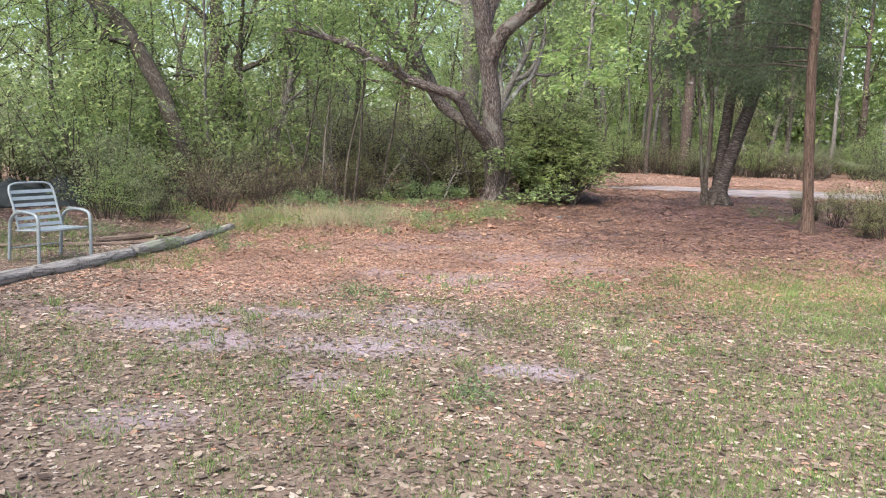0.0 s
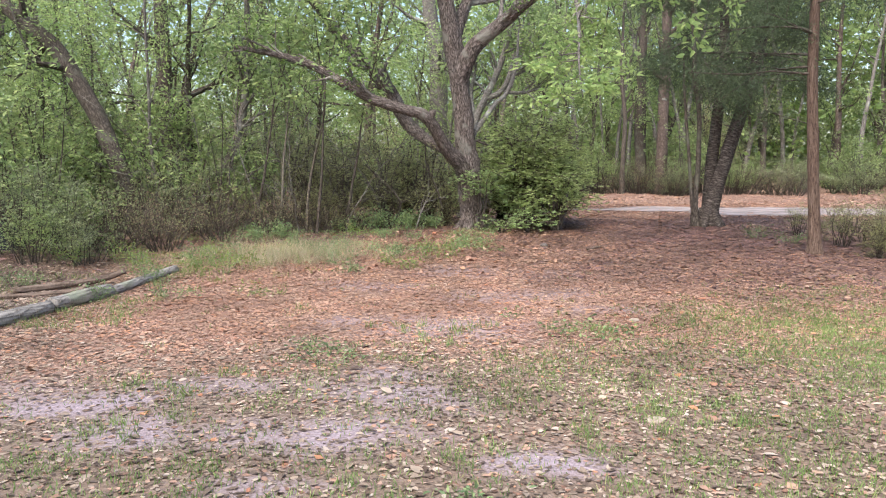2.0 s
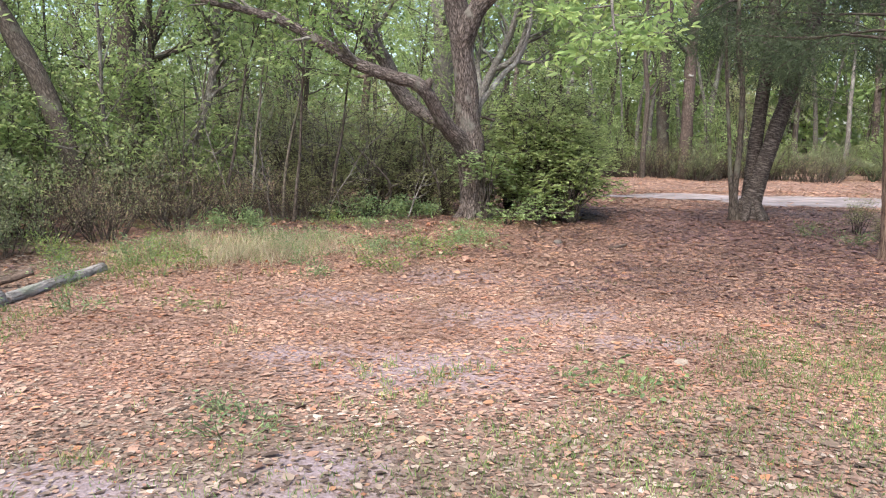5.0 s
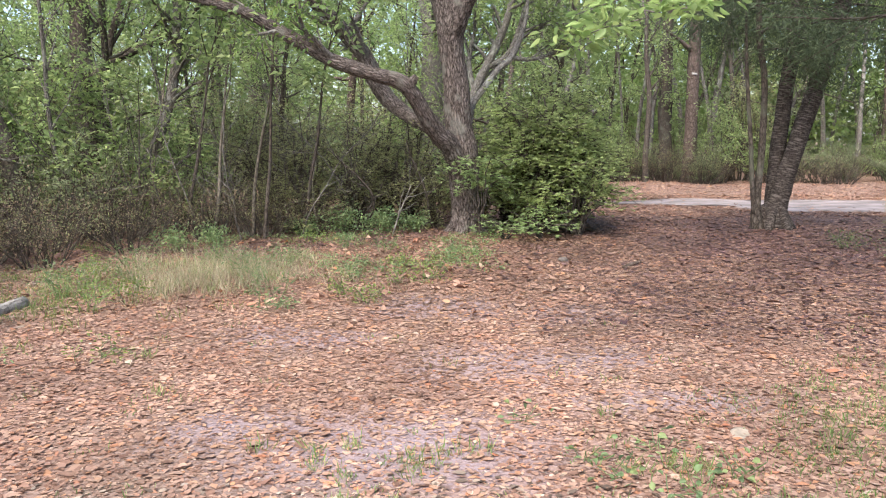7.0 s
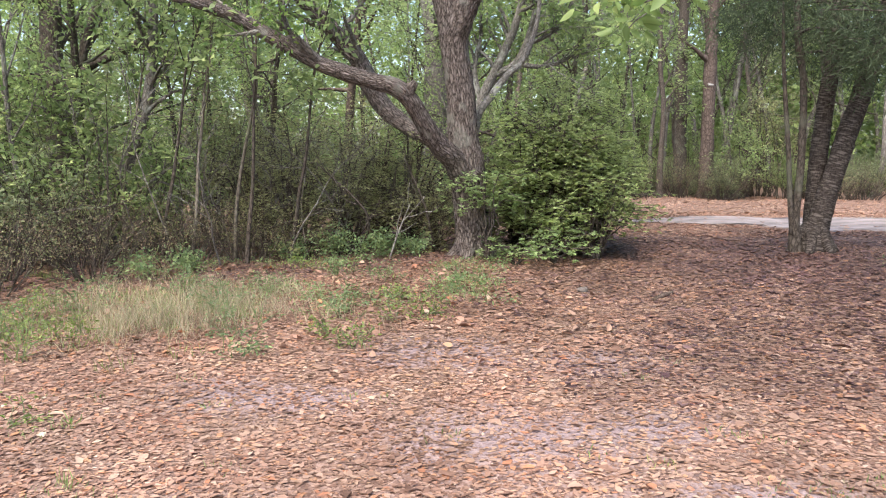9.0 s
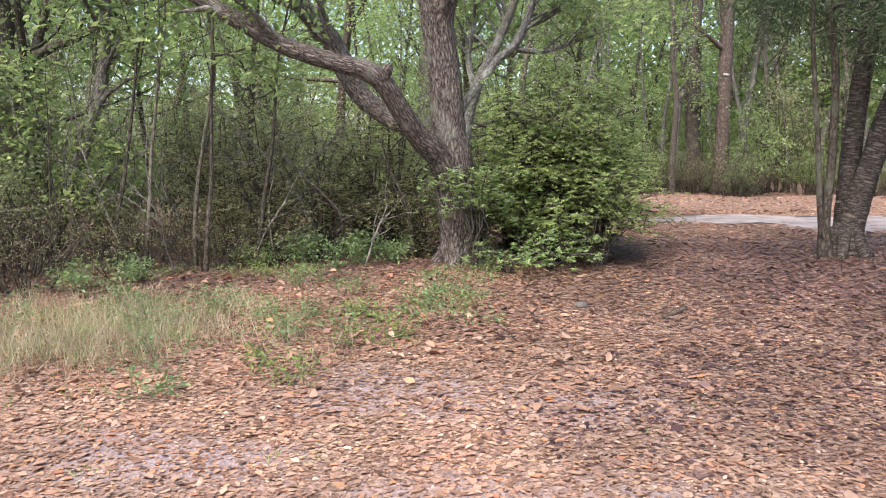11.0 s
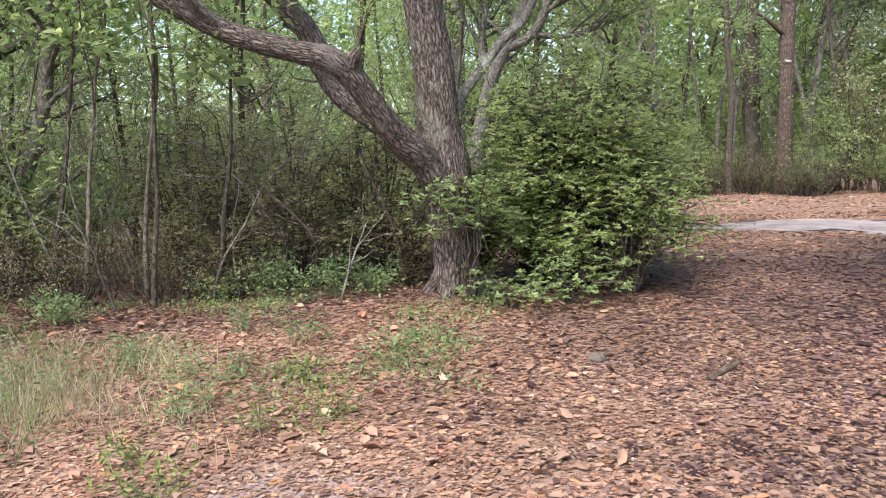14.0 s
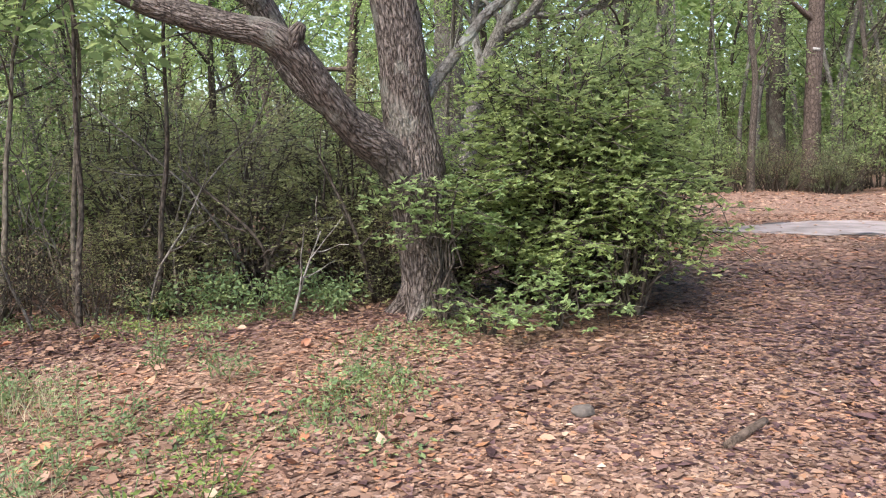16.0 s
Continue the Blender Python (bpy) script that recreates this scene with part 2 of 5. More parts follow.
def ground_material():
    m, n, l, b = material("forest_floor")
    tc = n.new("ShaderNodeTexCoord")
    at = n.new("ShaderNodeAttribute")
    at.attribute_name = "sand"
    vo = n.new("ShaderNodeTexVoronoi")
    vo.inputs["Scale"].default_value = 42
    warp = n.new("ShaderNodeTexNoise")
    warp.inputs["Scale"].default_value = 14
    l.new(tc.outputs["Object"], warp.inputs[0])
    ad = n.new("ShaderNodeMixRGB")
    ad.blend_type, ad.inputs[0].default_value = "LINEAR_LIGHT", 0.04
    l.new(tc.outputs["Object"], ad.inputs[1])
    l.new(warp.outputs[1], ad.inputs[2])
    l.new(ad.outputs[0], vo.inputs[0])
    sep = n.new("ShaderNodeSeparateColor")
    l.new(vo.outputs["Color"], sep.inputs[0])
    lit = ramp(n, [(0, (0.1, 0.06, 0.048)), (0.3, (0.19, 0.116, 0.09)), (0.65, (0.265, 0.17, 0.135)), (1, (0.35, 0.24, 0.195))])
    l.new(sep.outputs[0], lit.inputs[0])
    sn = n.new("ShaderNodeTexNoise")
    sn.inputs["Scale"].default_value, sn.inputs["Detail"].default_value = 55, 8
    l.new(tc.outputs["Object"], sn.inputs[0])
    sd = ramp(n, [(0.3, (0.225, 0.18, 0.198)), (0.7, (0.335, 0.275, 0.302))])
    l.new(sn.outputs[0], sd.inputs[0])
    edge = n.new("ShaderNodeMath")
    edge.operation = "MULTIPLY_ADD"
    edge.inputs[1].default_value = 0.9
    l.new(sn.outputs[0], edge.inputs[0])
    sub = n.new("ShaderNodeMath")
    sub.operation = "SUBTRACT"
    sub.inputs[1].default_value = 0.45
    l.new(at.outputs["Fac"], sub.inputs[0])
    l.new(sub.outputs[0], edge.inputs[2])
    mr = ramp(n, [(0.15, (0, 0, 0)), (0.85, (1, 1, 1))])
    l.new(edge.outputs[0], mr.inputs[0])
    mx = n.new("ShaderNodeMixRGB")
    l.new(mr.outputs[0], mx.inputs[0])
    turf = n.new("ShaderNodeAttribute")
    turf.attribute_name = "turf"
    soil = n.new("ShaderNodeMixRGB")
    thatch = ramp(n, [(0.3, (0.095, 0.075, 0.056)), (0.7, (0.2, 0.16, 0.122))])
    l.new(sn.outputs[0], thatch.inputs[0])
    l.new(turf.outputs["Fac"], soil.inputs[0])
    l.new(lit.outputs[0], soil.inputs[1])
    l.new(thatch.outputs[0], soil.inputs[2])
    l.new(soil.outputs[0], mx.inputs[1])
    l.new(sd.outputs[0], mx.inputs[2])
    l.new(mx.outputs[0], b.inputs["Base Color"])
    b.inputs["Roughness"].default_value = 0.95
    b.inputs["Specular IOR Level"].default_value = 0.15
    bp = n.new("ShaderNodeBump")
    bp.inputs["Strength"].default_value, bp.inputs["Distance"].default_value = 0.6, 0.008
    l.new(vo.outputs["Distance"], bp.inputs["Height"])
    l.new(bp.outputs[0], b.inputs["Normal"])
    return m


GROUND = ground_material()
ROAD = plain_material("road_sand", (0.265, 0.222, 0.216), 0.95, 0.0, 2.2, 0.45, 0.02)
CHIP = plain_material("pale_chip", (0.3, 0.245, 0.19), 0.9, 0.0, 30, 0.25, 0.003)


# ---- mesh tools ----
class Geo:
    """Quads gathered as arrays, linked in the end as one mesh."""

    def __init__(self):
        self.v, self.f, self.uv, self.n = [], [], [], 0

    def add(self, v, f, uv=None):
        v, f = np.asarray(v, float).reshape(-1, 3), np.asarray(f, int).reshape(-1, 4)
        self.v.append(v)
        self.f.append(f + self.n)
        self.uv.append(np.zeros((len(f) * 4, 2)) if uv is None else np.asarray(uv, float).reshape(-1, 2))
        self.n += len(v)
        return self

    def mesh(self, name, mat, smooth=False):
        v, f, uv = np.concatenate(self.v), np.concatenate(self.f), np.concatenate(self.uv)
        me = bpy.data.meshes.new(name)
        me.vertices.add(len(v))
        me.vertices.foreach_set("co", v.ravel())
        me.loops.add(len(f) * 4)
        me.loops.foreach_set("vertex_index", f.ravel())
        me.polygons.add(len(f))
        me.polygons.foreach_set("loop_start", np.arange(0, len(f) * 4, 4))
        me.polygons.foreach_set("loop_total", np.full(len(f), 4))
        me.uv_layers.new(name="UVMap").data.foreach_set("uv", uv.ravel())
        me.update(calc_edges=True)
        me.validate()
        if smooth:
            me.shade_smooth()
        me.materials.append(mat)
        return me


def part(name, geo, mat, parent=None, label="", smooth=False):
    """Links a Geo or a bmesh as one mesh object, under its thing where one is given."""
    if isinstance(geo, Geo):
        me = geo.mesh(name, mat, smooth)
    else:
        me = bpy.data.meshes.new(name)
        geo.to_mesh(me)
        geo.free()
        me.materials.append(mat)
        if smooth:
            me.shade_smooth()
    ob = new(name, me)
    ob.parent = parent
    if label:
        ob["label"] = label
    return ob


def thing(name, label, category, group="", m=None):
    ob = new(name)
    ob.empty_display_size = 0.2
    if m is not None:
        ob.matrix_basis = m
    return tagged(ob, label, category, group)


def spline(pts, step):
    """Catmull-Rom through rows of x, y, z, radius."""
    p = np.asarray(pts, float)
    p = np.vstack([2 * p[0] - p[1], p, 2 * p[-1] - p[-2]])
    out = []
    for i in range(1, len(p) - 2):
        k = max(2, int(np.linalg.norm(p[i + 1, :3] - p[i, :3]) / step))
        t = np.linspace(0, 1, k, endpoint=False)[:, None]
        a, b, c, d = p[i - 1], p[i], p[i + 1], p[i + 2]
        out.append(0.5 * (2 * b + (c - a) * t + (2 * a - 5 * b + 4 * c - d) * t * t + (3 * b - a - 3 * c + d) * t ** 3))
    out.append(p[-2:-1])
    return np.vstack(out)


def tube(geo, rows, k=8, rough=0.0, step=0.0, rng=None, cap=True):
    """A tapered stem along rows of x, y, z, radius; UV is metres round and along."""
    p = spline(rows, step) if step else np.asarray(rows, float)
    c, r = p[:, :3], np.maximum(p[:, 3], 0.0012)
    if cap:
        c = np.vstack([c[0], c, c[-1] + (c[-1] - c[-2]) * 0.02])
        r = np.concatenate([[r[0] * 0.05], r, [r[-1] * 0.05]])
    d = np.gradient(c, axis=0)
    d /= np.linalg.norm(d, axis=1)[:, None] + 1e-9
    ref = np.array([1.0, 0.13, 0.07]) if abs(d[len(d) // 2][0]) < 0.8 else np.array([0.1, 1.0, 0.05])
    s = np.cross(d, ref)
    s /= np.linalg.norm(s, axis=1)[:, None] + 1e-9
    u = np.cross(s, d)
    ang = np.linspace(0, 2 * math.pi, k + 1)[:k]
    rr = np.repeat(r[:, None], k, 1)
    if rough:
        g = rng or np.random.default_rng(3)
        w = np.zeros_like(rr)
        along = np.concatenate([[0], np.cumsum(np.linalg.norm(np.diff(c, axis=0), axis=1))])
        for q in range(7):
            w += np.sin(ang[None] * (q // 2 + 1) + along[:, None] * g.uniform(1, 9) + g.uniform(0, 6)) / (q + 2)
        rr = rr * (1 + rough * w + rough * 0.35 * g.normal(size=rr.shape))
    v = c[:, None] + rr[..., None] * (np.cos(ang)[None, :, None] * s[:, None] + np.sin(ang)[None, :, None] * u[:, None])
    m = len(c)
    i, j = np.meshgrid(np.arange(m - 1), np.arange(k), indexing="ij")
    jn = (j + 1) % k
    f = np.stack([i * k + j, i * k + jn, (i + 1) * k + jn, (i + 1) * k + j], -1).reshape(-1, 4)
    length = np.concatenate([[0], np.cumsum(np.linalg.norm(np.diff(c, axis=0), axis=1))])
    du = 2 * math.pi * r.mean() / k
    uv = np.stack([np.stack([j * du, length[i]], -1), np.stack([(j + 1) * du, length[i]], -1), np.stack([(j + 1) * du, length[i + 1]], -1), np.stack([j * du, length[i + 1]], -1)], 2)
    return geo.add(v, f, uv.reshape(-1, 2))


def unit(a):
    return a / (np.linalg.norm(a, axis=-1, keepdims=True) + 1e-9)


def leaves(geo, P, D, N, L, W, fold=0.25, full=False):
    """Leaves at P along D with face normals near N; full ones have six corners, small ones four."""
    D = unit(D)
    S = unit(np.cross(D, N))
    U = np.cross(S, D)
    L, W = np.broadcast_to(L, len(P))[:, None], np.broadcast_to(W, len(P))[:, None]
    fold = np.broadcast_to(fold, len(P))[:, None]
    n = len(P)
    if full:
        tip = P + D * L - U * W * fold * 0.5
        l1, r1 = P + D * L * 0.66 + S * W * 0.42 + U * W * fold, P + D * L * 0.66 - S * W * 0.42 + U * W * fold
        l2, r2 = P + D * L * 0.3 + S * W * 0.5 + U * W * fold, P + D * L * 0.3 - S * W * 0.5 + U * W * fold
        v = np.stack([P, l2, l1, tip, r1, r2], 1)
        b = np.arange(n)[:, None] * 6
        f = np.stack([b + [0, 3, 2, 1], b + [0, 5, 4, 3]], 1)
    else:
        tip = P + D * L - U * W * fold * 0.4
        v = np.stack([P, P + D * L * 0.45 + S * W * 0.5 + U * W * fold, tip, P + D * L * 0.45 - S * W * 0.5 + U * W * fold], 1)
        f = np.arange(n)[:, None] * 4 + [0, 3, 2, 1]
    return geo.add(v, f)


def clumps(geo, rng, C, per, spread, L, W, up=0.6, droop=0.0, flat=0.6, full=False):
    """A spray of leaves round every point of C."""
    n = len(C) * per
    P = np.repeat(C, per, 0)
    D = rng.normal(size=(n, 3)) * [1, 1, 0.55]
    D = unit(D)
    D[:, 2] -= droop
    P = P + D * (rng.random(n) ** 0.6 * spread)[:, None] * [1, 1, flat] + rng.normal(size=(n, 3)) * spread * 0.12
    N = rng.normal(size=(n, 3)) * 0.7 + [0, 0, up]
    s = rng.uniform(0.65, 1.25, n)
    return leaves(geo, P, D, N, L * s, W * s, rng.uniform(0.05, 0.4, n), full)


def whorls(geo, rng, C, per, L, W, rise=0.35, full=True):
    """Rosettes of leaves at the ends of shoots, as azaleas carry them."""
    n = len(C) * per
    P = np.repeat(C, per, 0)
    a = np.tile(np.arange(per) * 2 * math.pi / per, len(C)) + np.repeat(rng.uniform(0, 6, len(C)), per) + rng.normal(0, 0.25, n)
    tilt = np.repeat(rng.normal(size=(len(C), 3)) * 0.3, per, 0)
    D = np.stack([np.cos(a), np.sin(a), rng.normal(rise, 0.3, n)], 1) + tilt
    N = np.stack([-np.cos(a) * rise, -np.sin(a) * rise, np.ones(n)], 1) + tilt + rng.normal(size=(n, 3)) * 0.2
    s = rng.uniform(0.6, 1.3, n)
    return leaves(geo, P, D, N, L * s, W * s, rng.uniform(0.05, 0.3, n), full)


def wander(rng, start, way, length, r0, r1, n=6, bend=0.25, lift=0.0):
    """A crooked limb: rows of x, y, z, radius."""
    p, d, out = np.array(start, float), unit(np.array(way, float)), []
    for i in range(n + 1):
        t = i / n
        out.append([*p, r0 + (r1 - r0) * t ** 0.8])
        d = unit(d + rng.normal(size=3) * bend * 0.5 + [0, 0, lift / n])
        p = p + d * length / n
    return np.array(out)


def twigs(geo, rng, limb, count, length, k=4, lo=0.3, spread=0.9, lift=0.2, r=0.35, seg=4):
    """Side shoots along a limb; returns them."""
    made = []
    for q in range(count):
        t = lo + (1 - lo) * (q + rng.random()) / count
        i = min(int(t * (len(limb) - 1)), len(limb) - 2)
        base = limb[i] + (limb[i + 1] - limb[i]) * (t * (len(limb) - 1) - i)
        d = unit(limb[i + 1, :3] - limb[i, :3]) + unit(rng.normal(size=3)) * spread
        w = wander(rng, base[:3], d, length * rng.uniform(0.6, 1.2) * (1.15 - 0.5 * t), base[3] * 0.6 * r / 0.35, 0.003, seg, 0.35, lift)
        if geo is not None:
            tube(geo, w, k, cap=False)
        made.append(w)
    return made


def ground_z(x, y):
    """Height of the ground: a low rise towards the oak."""
    x, y = np.asarray(x, float), np.asarray(y, float)
    s = np.clip((y - 8) / 7.5, 0, 1)
    z = -0.06 + 0.2 * s * s * (3 - 2 * s)
    z = z + 0.06 * np.exp(-((x + 0.2) ** 2 + (y - 15.2) ** 2) / 1.6) + 0.05 * np.exp(-((x - 4.4) ** 2 + (y - 15.9) ** 2) / 0.8)
    return z + 0.012 * np.sin(1.7 * x + 0.6 * y) + 0.01 * np.sin(0.9 * y - 1.3 * x + 1)


def on_ground(x, y, dz=0.0):
    return float(ground_z(x, y)) + dz


# ---- where the ground is bare, leafy or grassy ----
BARE = [(-2.5, 5.95, 0.5, 0.25, 0.75), (-3.3, 6.2, 0.7, 0.35, 0.42), (-1.76, 6.3, 0.6, 0.2, 0.5), (-2.0, 5.45, 0.4, 0.25, 0.6), (-0.6, 6.6, 0.35, 0.22, 0.55),
        (-0.6, 6.1, 0.5, 0.3, 0.6), (-0.9, 5.4, 0.45, 0.25, 0.65), (-0.98, 4.67, 0.35, 0.15, 0.5), (0.28, 5.1, 0.24, 0.13, 0.8), (-0.33, 8.2, 0.7, 0.45, 0.47), (0.24, 9.6, 0.6, 0.45, 0.42), (1.22, 8.9, 0.4, 0.22, 0.5),
        (-1.2, 8.4, 0.4, 0.3, 0.5), (-0.24, 11.2, 0.6, 0.35, 0.5), (-1.2, 10.2, 0.5, 0.3, 0.5), (1.0, 10.9, 0.5, 0.3, 0.45), (-1.9, 3.9, 0.3, 0.2, 0.45), (1.9, 3.0, 0.4, 0.25, 0.6), (0.9, 9.7, 0.5, 0.25, 0.4)]


def soft_noise(x, y, s, seed=0.0):
    """Cheap smooth noise, -1 to 1, from turned sines."""
    out = np.zeros_like(np.asarray(x, float))
    for q in range(6):
        a = q * 1.13 + seed
        f = s * (1 + 0.55 * q)
        out = out + np.sin((x * math.cos(a) + y * math.sin(a)) * f + q * 2.1 + seed * 3 + 1.3 * np.sin((y * math.cos(a) - x * math.sin(a)) * f * 0.7 + q)) / (1 + 0.5 * q)
    return out / 2.6


def bareness(x, y):
    x, y = np.asarray(x, float), np.asarray(y, float)
    s = np.zeros_like(x)
    wx, wy = x + 0.2 * soft_noise(x, y, 3.1, 1), y + 0.12 * soft_noise(x, y, 3.7, 4)
    for cx, cy, rx, ry, k in BARE:
        s = np.maximum(s, min(1, k * 1.15) * np.exp(-(((wx - cx) / rx / 1.3) ** 2 + ((wy - cy) / ry / 1.3) ** 2) ** 1.2))
    return np.clip(s + 0.12 * np.maximum(0, soft_noise(x, y, 1.7, 2)) * (y < 11), 0, 1)


def road_line(x):
    """Middle of the sandy track, and half its width."""
    x = np.asarray(x, float)
    return 21.0 - 0.16 * (x - 4) + 0.4 * np.exp(-np.maximum(x - 1, 0)), 1.4 * np.clip((x - 2.6) / 3.0, 0, 1)


# ---- ground ----
def axis(lo, hi, step, far):
    a = np.arange(lo, hi + step / 2, step)
    g = hi + np.cumsum(step * 1.35 ** np.arange(1, 40))
    g = g[g < far]
    h = lo - np.cumsum(step * 1.35 ** np.arange(1, 40))
    return np.concatenate([h[h > -far][::-1], a, g])


gx, gy = axis(-7, 9, 0.13, 1500), axis(-1, 24, 0.13, 1500)
X, Y = np.meshgrid(gx, gy, indexing="ij")
Zg = ground_z(X, Y) + 0.006 * soft_noise(X, Y, 9.0, 3)
i, j = np.meshgrid(np.arange(len(gx) - 1), np.arange(len(gy) - 1), indexing="ij")
w = len(gy)
g = Geo().add(np.stack([X, Y, Zg], -1), np.stack([i * w + j, (i + 1) * w + j, (i + 1) * w + j + 1, i * w + j + 1], -1))
ground = part("ground", g, GROUND, smooth=True)
sand = ground.data.attributes.new("sand", "FLOAT", "POINT")
sand.data.foreach_set("value", bareness(X, Y).ravel())
turf = ground.data.attributes.new("turf", "FLOAT", "POINT")
turf.data.foreach_set("value", np.clip(np.maximum((8.5 - Y) / 3, np.clip((-3.2 - X) / 1.2, 0, 1) * (Y < 13)) + 0.4 * soft_noise(X, Y, 1.3, 9), 0, 1).ravel() * 0.7)
tagged(ground, "forest floor of leaf litter and bare grey sand", "ground", kind="structure")

rx = np.linspace(2.3, 40, 260)
mid, half = road_line(rx)
edge = np.linspace(-1, 1, 15)
jag = 0.5 * soft_noise(rx[:, None] * 1.0, edge[None] * 3, 2.2, 5)
RX = np.repeat(rx[:, None], 15, 1)
RY = mid[:, None] + (half[:, None] + jag) * edge[None]
RZ = ground_z(RX, RY) + 0.012 - 0.012 * (np.abs(edge[None]) > 0.9)
i, j = np.meshgrid(np.arange(len(rx) - 1), np.arange(14), indexing="ij")
g = Geo().add(np.stack([RX, RY, RZ], -1), np.stack([i * 15 + j, (i + 1) * 15 + j, (i + 1) * 15 + j + 1, i * 15 + j + 1], -1))
tagged(part("road", g, ROAD, smooth=True), "pale sandy track through the woods", "road", kind="structure")


# ---- fallen leaves, grass ----
def litter(name, label, mat, rng, count, area, keep, length, full=True):
    x, y = rng.uniform(area[0], area[1], count), rng.uniform(area[2], area[3], count)
    ok = rng.random(count) < keep(x, y)
    x, y = x[ok], y[ok]
    n = len(x)
    P = np.stack([x, y, ground_z(x, y) + 0.006 * soft_noise(x, y, 9.0, 3) + rng.uniform(0.001, 0.008, n)], 1)
    a = rng.uniform(0, 2 * math.pi, n)
    D = np.stack([np.cos(a), np.sin(a), rng.normal(0, 0.1, n)], 1)
    N = np.stack([rng.normal(0, 0.15, n), rng.normal(0, 0.15, n), np.ones(n)], 1)
    L = length * rng.lognormal(0, 0.34, n)
    g = leaves(Geo(), P, D, N, L, L * rng.uniform(0.42, 0.72, n), rng.uniform(-0.1, 0.2, n), full)
    return tagged(part(name, g, mat), label, "leaves", kind="stuff")


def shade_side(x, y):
    """Where older leaves are darkened as shade: round the twin trunk's foot and in the wood."""
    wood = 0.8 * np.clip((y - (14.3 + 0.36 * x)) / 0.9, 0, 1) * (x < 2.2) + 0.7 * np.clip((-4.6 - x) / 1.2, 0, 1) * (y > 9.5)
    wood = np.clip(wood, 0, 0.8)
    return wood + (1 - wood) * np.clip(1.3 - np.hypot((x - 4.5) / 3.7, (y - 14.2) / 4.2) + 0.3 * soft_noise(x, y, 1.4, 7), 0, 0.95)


def off_road(x, y):
    m, h = road_line(x)
    return np.clip((np.abs(y - m) - h + 0.4) / 0.9 + 0.5 * soft_noise(x, y, 1.6, 3), 0.13, 1)


rng = np.random.default_rng(11)
# first mask: where the canopy-shade leaf colour replaces the plain one
oak_shade = lambda x, y: np.clip((y - 10.2 + 0.8 * soft_noise(x, y, 0.9, 6)) / 2.6, 0, 1) * (y < 17.5)
fresh = lambda x, y: (1 - 0.8 * np.clip(bareness(x, y) * 1.1, 0, 1)) * np.clip(0.6 + 0.09 * (y - 5), 0.55, 1) * (1 - 0.8 * shade_side(x, y)) * off_road(x, y) * (1 - 0.7 * oak_shade(x, y))
old_shaded = lambda x, y: shade_side(x, y) * off_road(x, y)
middle = lambda x, y: (np.abs(x) < 4.6) & (y > 2.2) & (y < 13.8)
start = lambda x, y: np.clip((8.2 + 0.6 * soft_noise(x, y, 1.3, 5) - y) / 2.2, 0, 0.85)
litter("leaf_litter", "weathered tan fallen leaves among thin grass", LITTER_TAN, rng, 105000, (-4.6, 4.6, 2.2, 9.5), lambda x, y: np.clip(fresh(x, y) * 1.5, 0, 1) * start(x, y), 0.034)
litter("leaf_litter", "tan and pinkish-brown fallen oak leaves on sand", LITTER, rng, 150000, (-4.6, 4.6, 3.5, 13.8), lambda x, y: fresh(x, y) * (1 - start(x, y)), 0.034)
litter("leaf_litter", "small tan fallen leaves strewn over the path", LITTER, rng, 120000, (-4.6, 4.6, 3.5, 13.8), lambda x, y: fresh(x, y) * (1 - start(x, y)), 0.028, False)
litter("leaf_litter", "tan fallen leaves round the edge of the clearing", LITTER, rng, 200000, (-9.5, 8, 1.5, 16.5), lambda x, y: fresh(x, y) * ~middle(x, y) * np.where((x < -4) & (y < 12.5), 0.25, 1), 0.039, False)
litter("leaf_litter", "dull weathered leaves round the logs", LITTER_TAN, rng, 60000, (-10, -3.4, 6, 13), lambda x, y: 0.8 * np.clip((-3.2 - x) / 1.2, 0, 1), 0.04, False)
litter("leaf_litter", "dry brown fallen leaves beside the track", LITTER, rng, 42000, (-7, 14, 16.5, 30), fresh, 0.07, False)
litter("leaf_litter", "brown fallen leaves coloured darker for the oak's shade", LITTER_OAK_SHADE, rng, 210000, (-5.5, 5.5, 9.5, 17.5), lambda x, y: oak_shade(x, y) * (1 - 0.8 * shade_side(x, y)) * off_road(x, y), 0.036, False)
litter("leaf_litter", "thin scatter of brown leaves on the track", LITTER, rng, 34000, (2.3, 10, 18, 23.5), off_road, 0.05, False)
litter("leaf_litter", "reddish-brown older fallen leaves, coloured darker for shade", LITTER_OLD_SHADED, rng, 290000, (-9.5, 9, 9.5, 19), old_shaded, 0.042, False)


def grass(name, label, mat, rng, spots, per, radius, height, width):
    n = len(spots) * per
    q = np.repeat(np.asarray(spots, float), per, 0)
    a, r = rng.uniform(0, 2 * math.pi, n), radius * np.sqrt(rng.random(n))
    x, y = q[:, 0] + np.cos(a) * r, q[:, 1] + np.sin(a) * r
    P = np.stack([x, y, ground_z(x, y) - 0.005], 1)
    D = np.stack([rng.normal(0, 0.45, n), rng.normal(0, 0.45, n), np.ones(n)], 1)
    L = height * rng.uniform(0.4, 1.2, n)
    N = np.stack([np.cos(a * 3), np.sin(a * 3), 0.1 * np.ones(n)], 1)
    g = leaves(Geo(), P, D, N, L, width, rng.uniform(0, 0.6, n))
    return tagged(part(name, g, mat), label, "grass", kind="stuff")


def scatter(rng, n, area, keep):
    x, y = rng.uniform(area[0], area[1], n), rng.uniform(area[2], area[3], n)
    ok = rng.random(n) < keep(x, y)
    return np.stack([x[ok], y[ok]], 1)


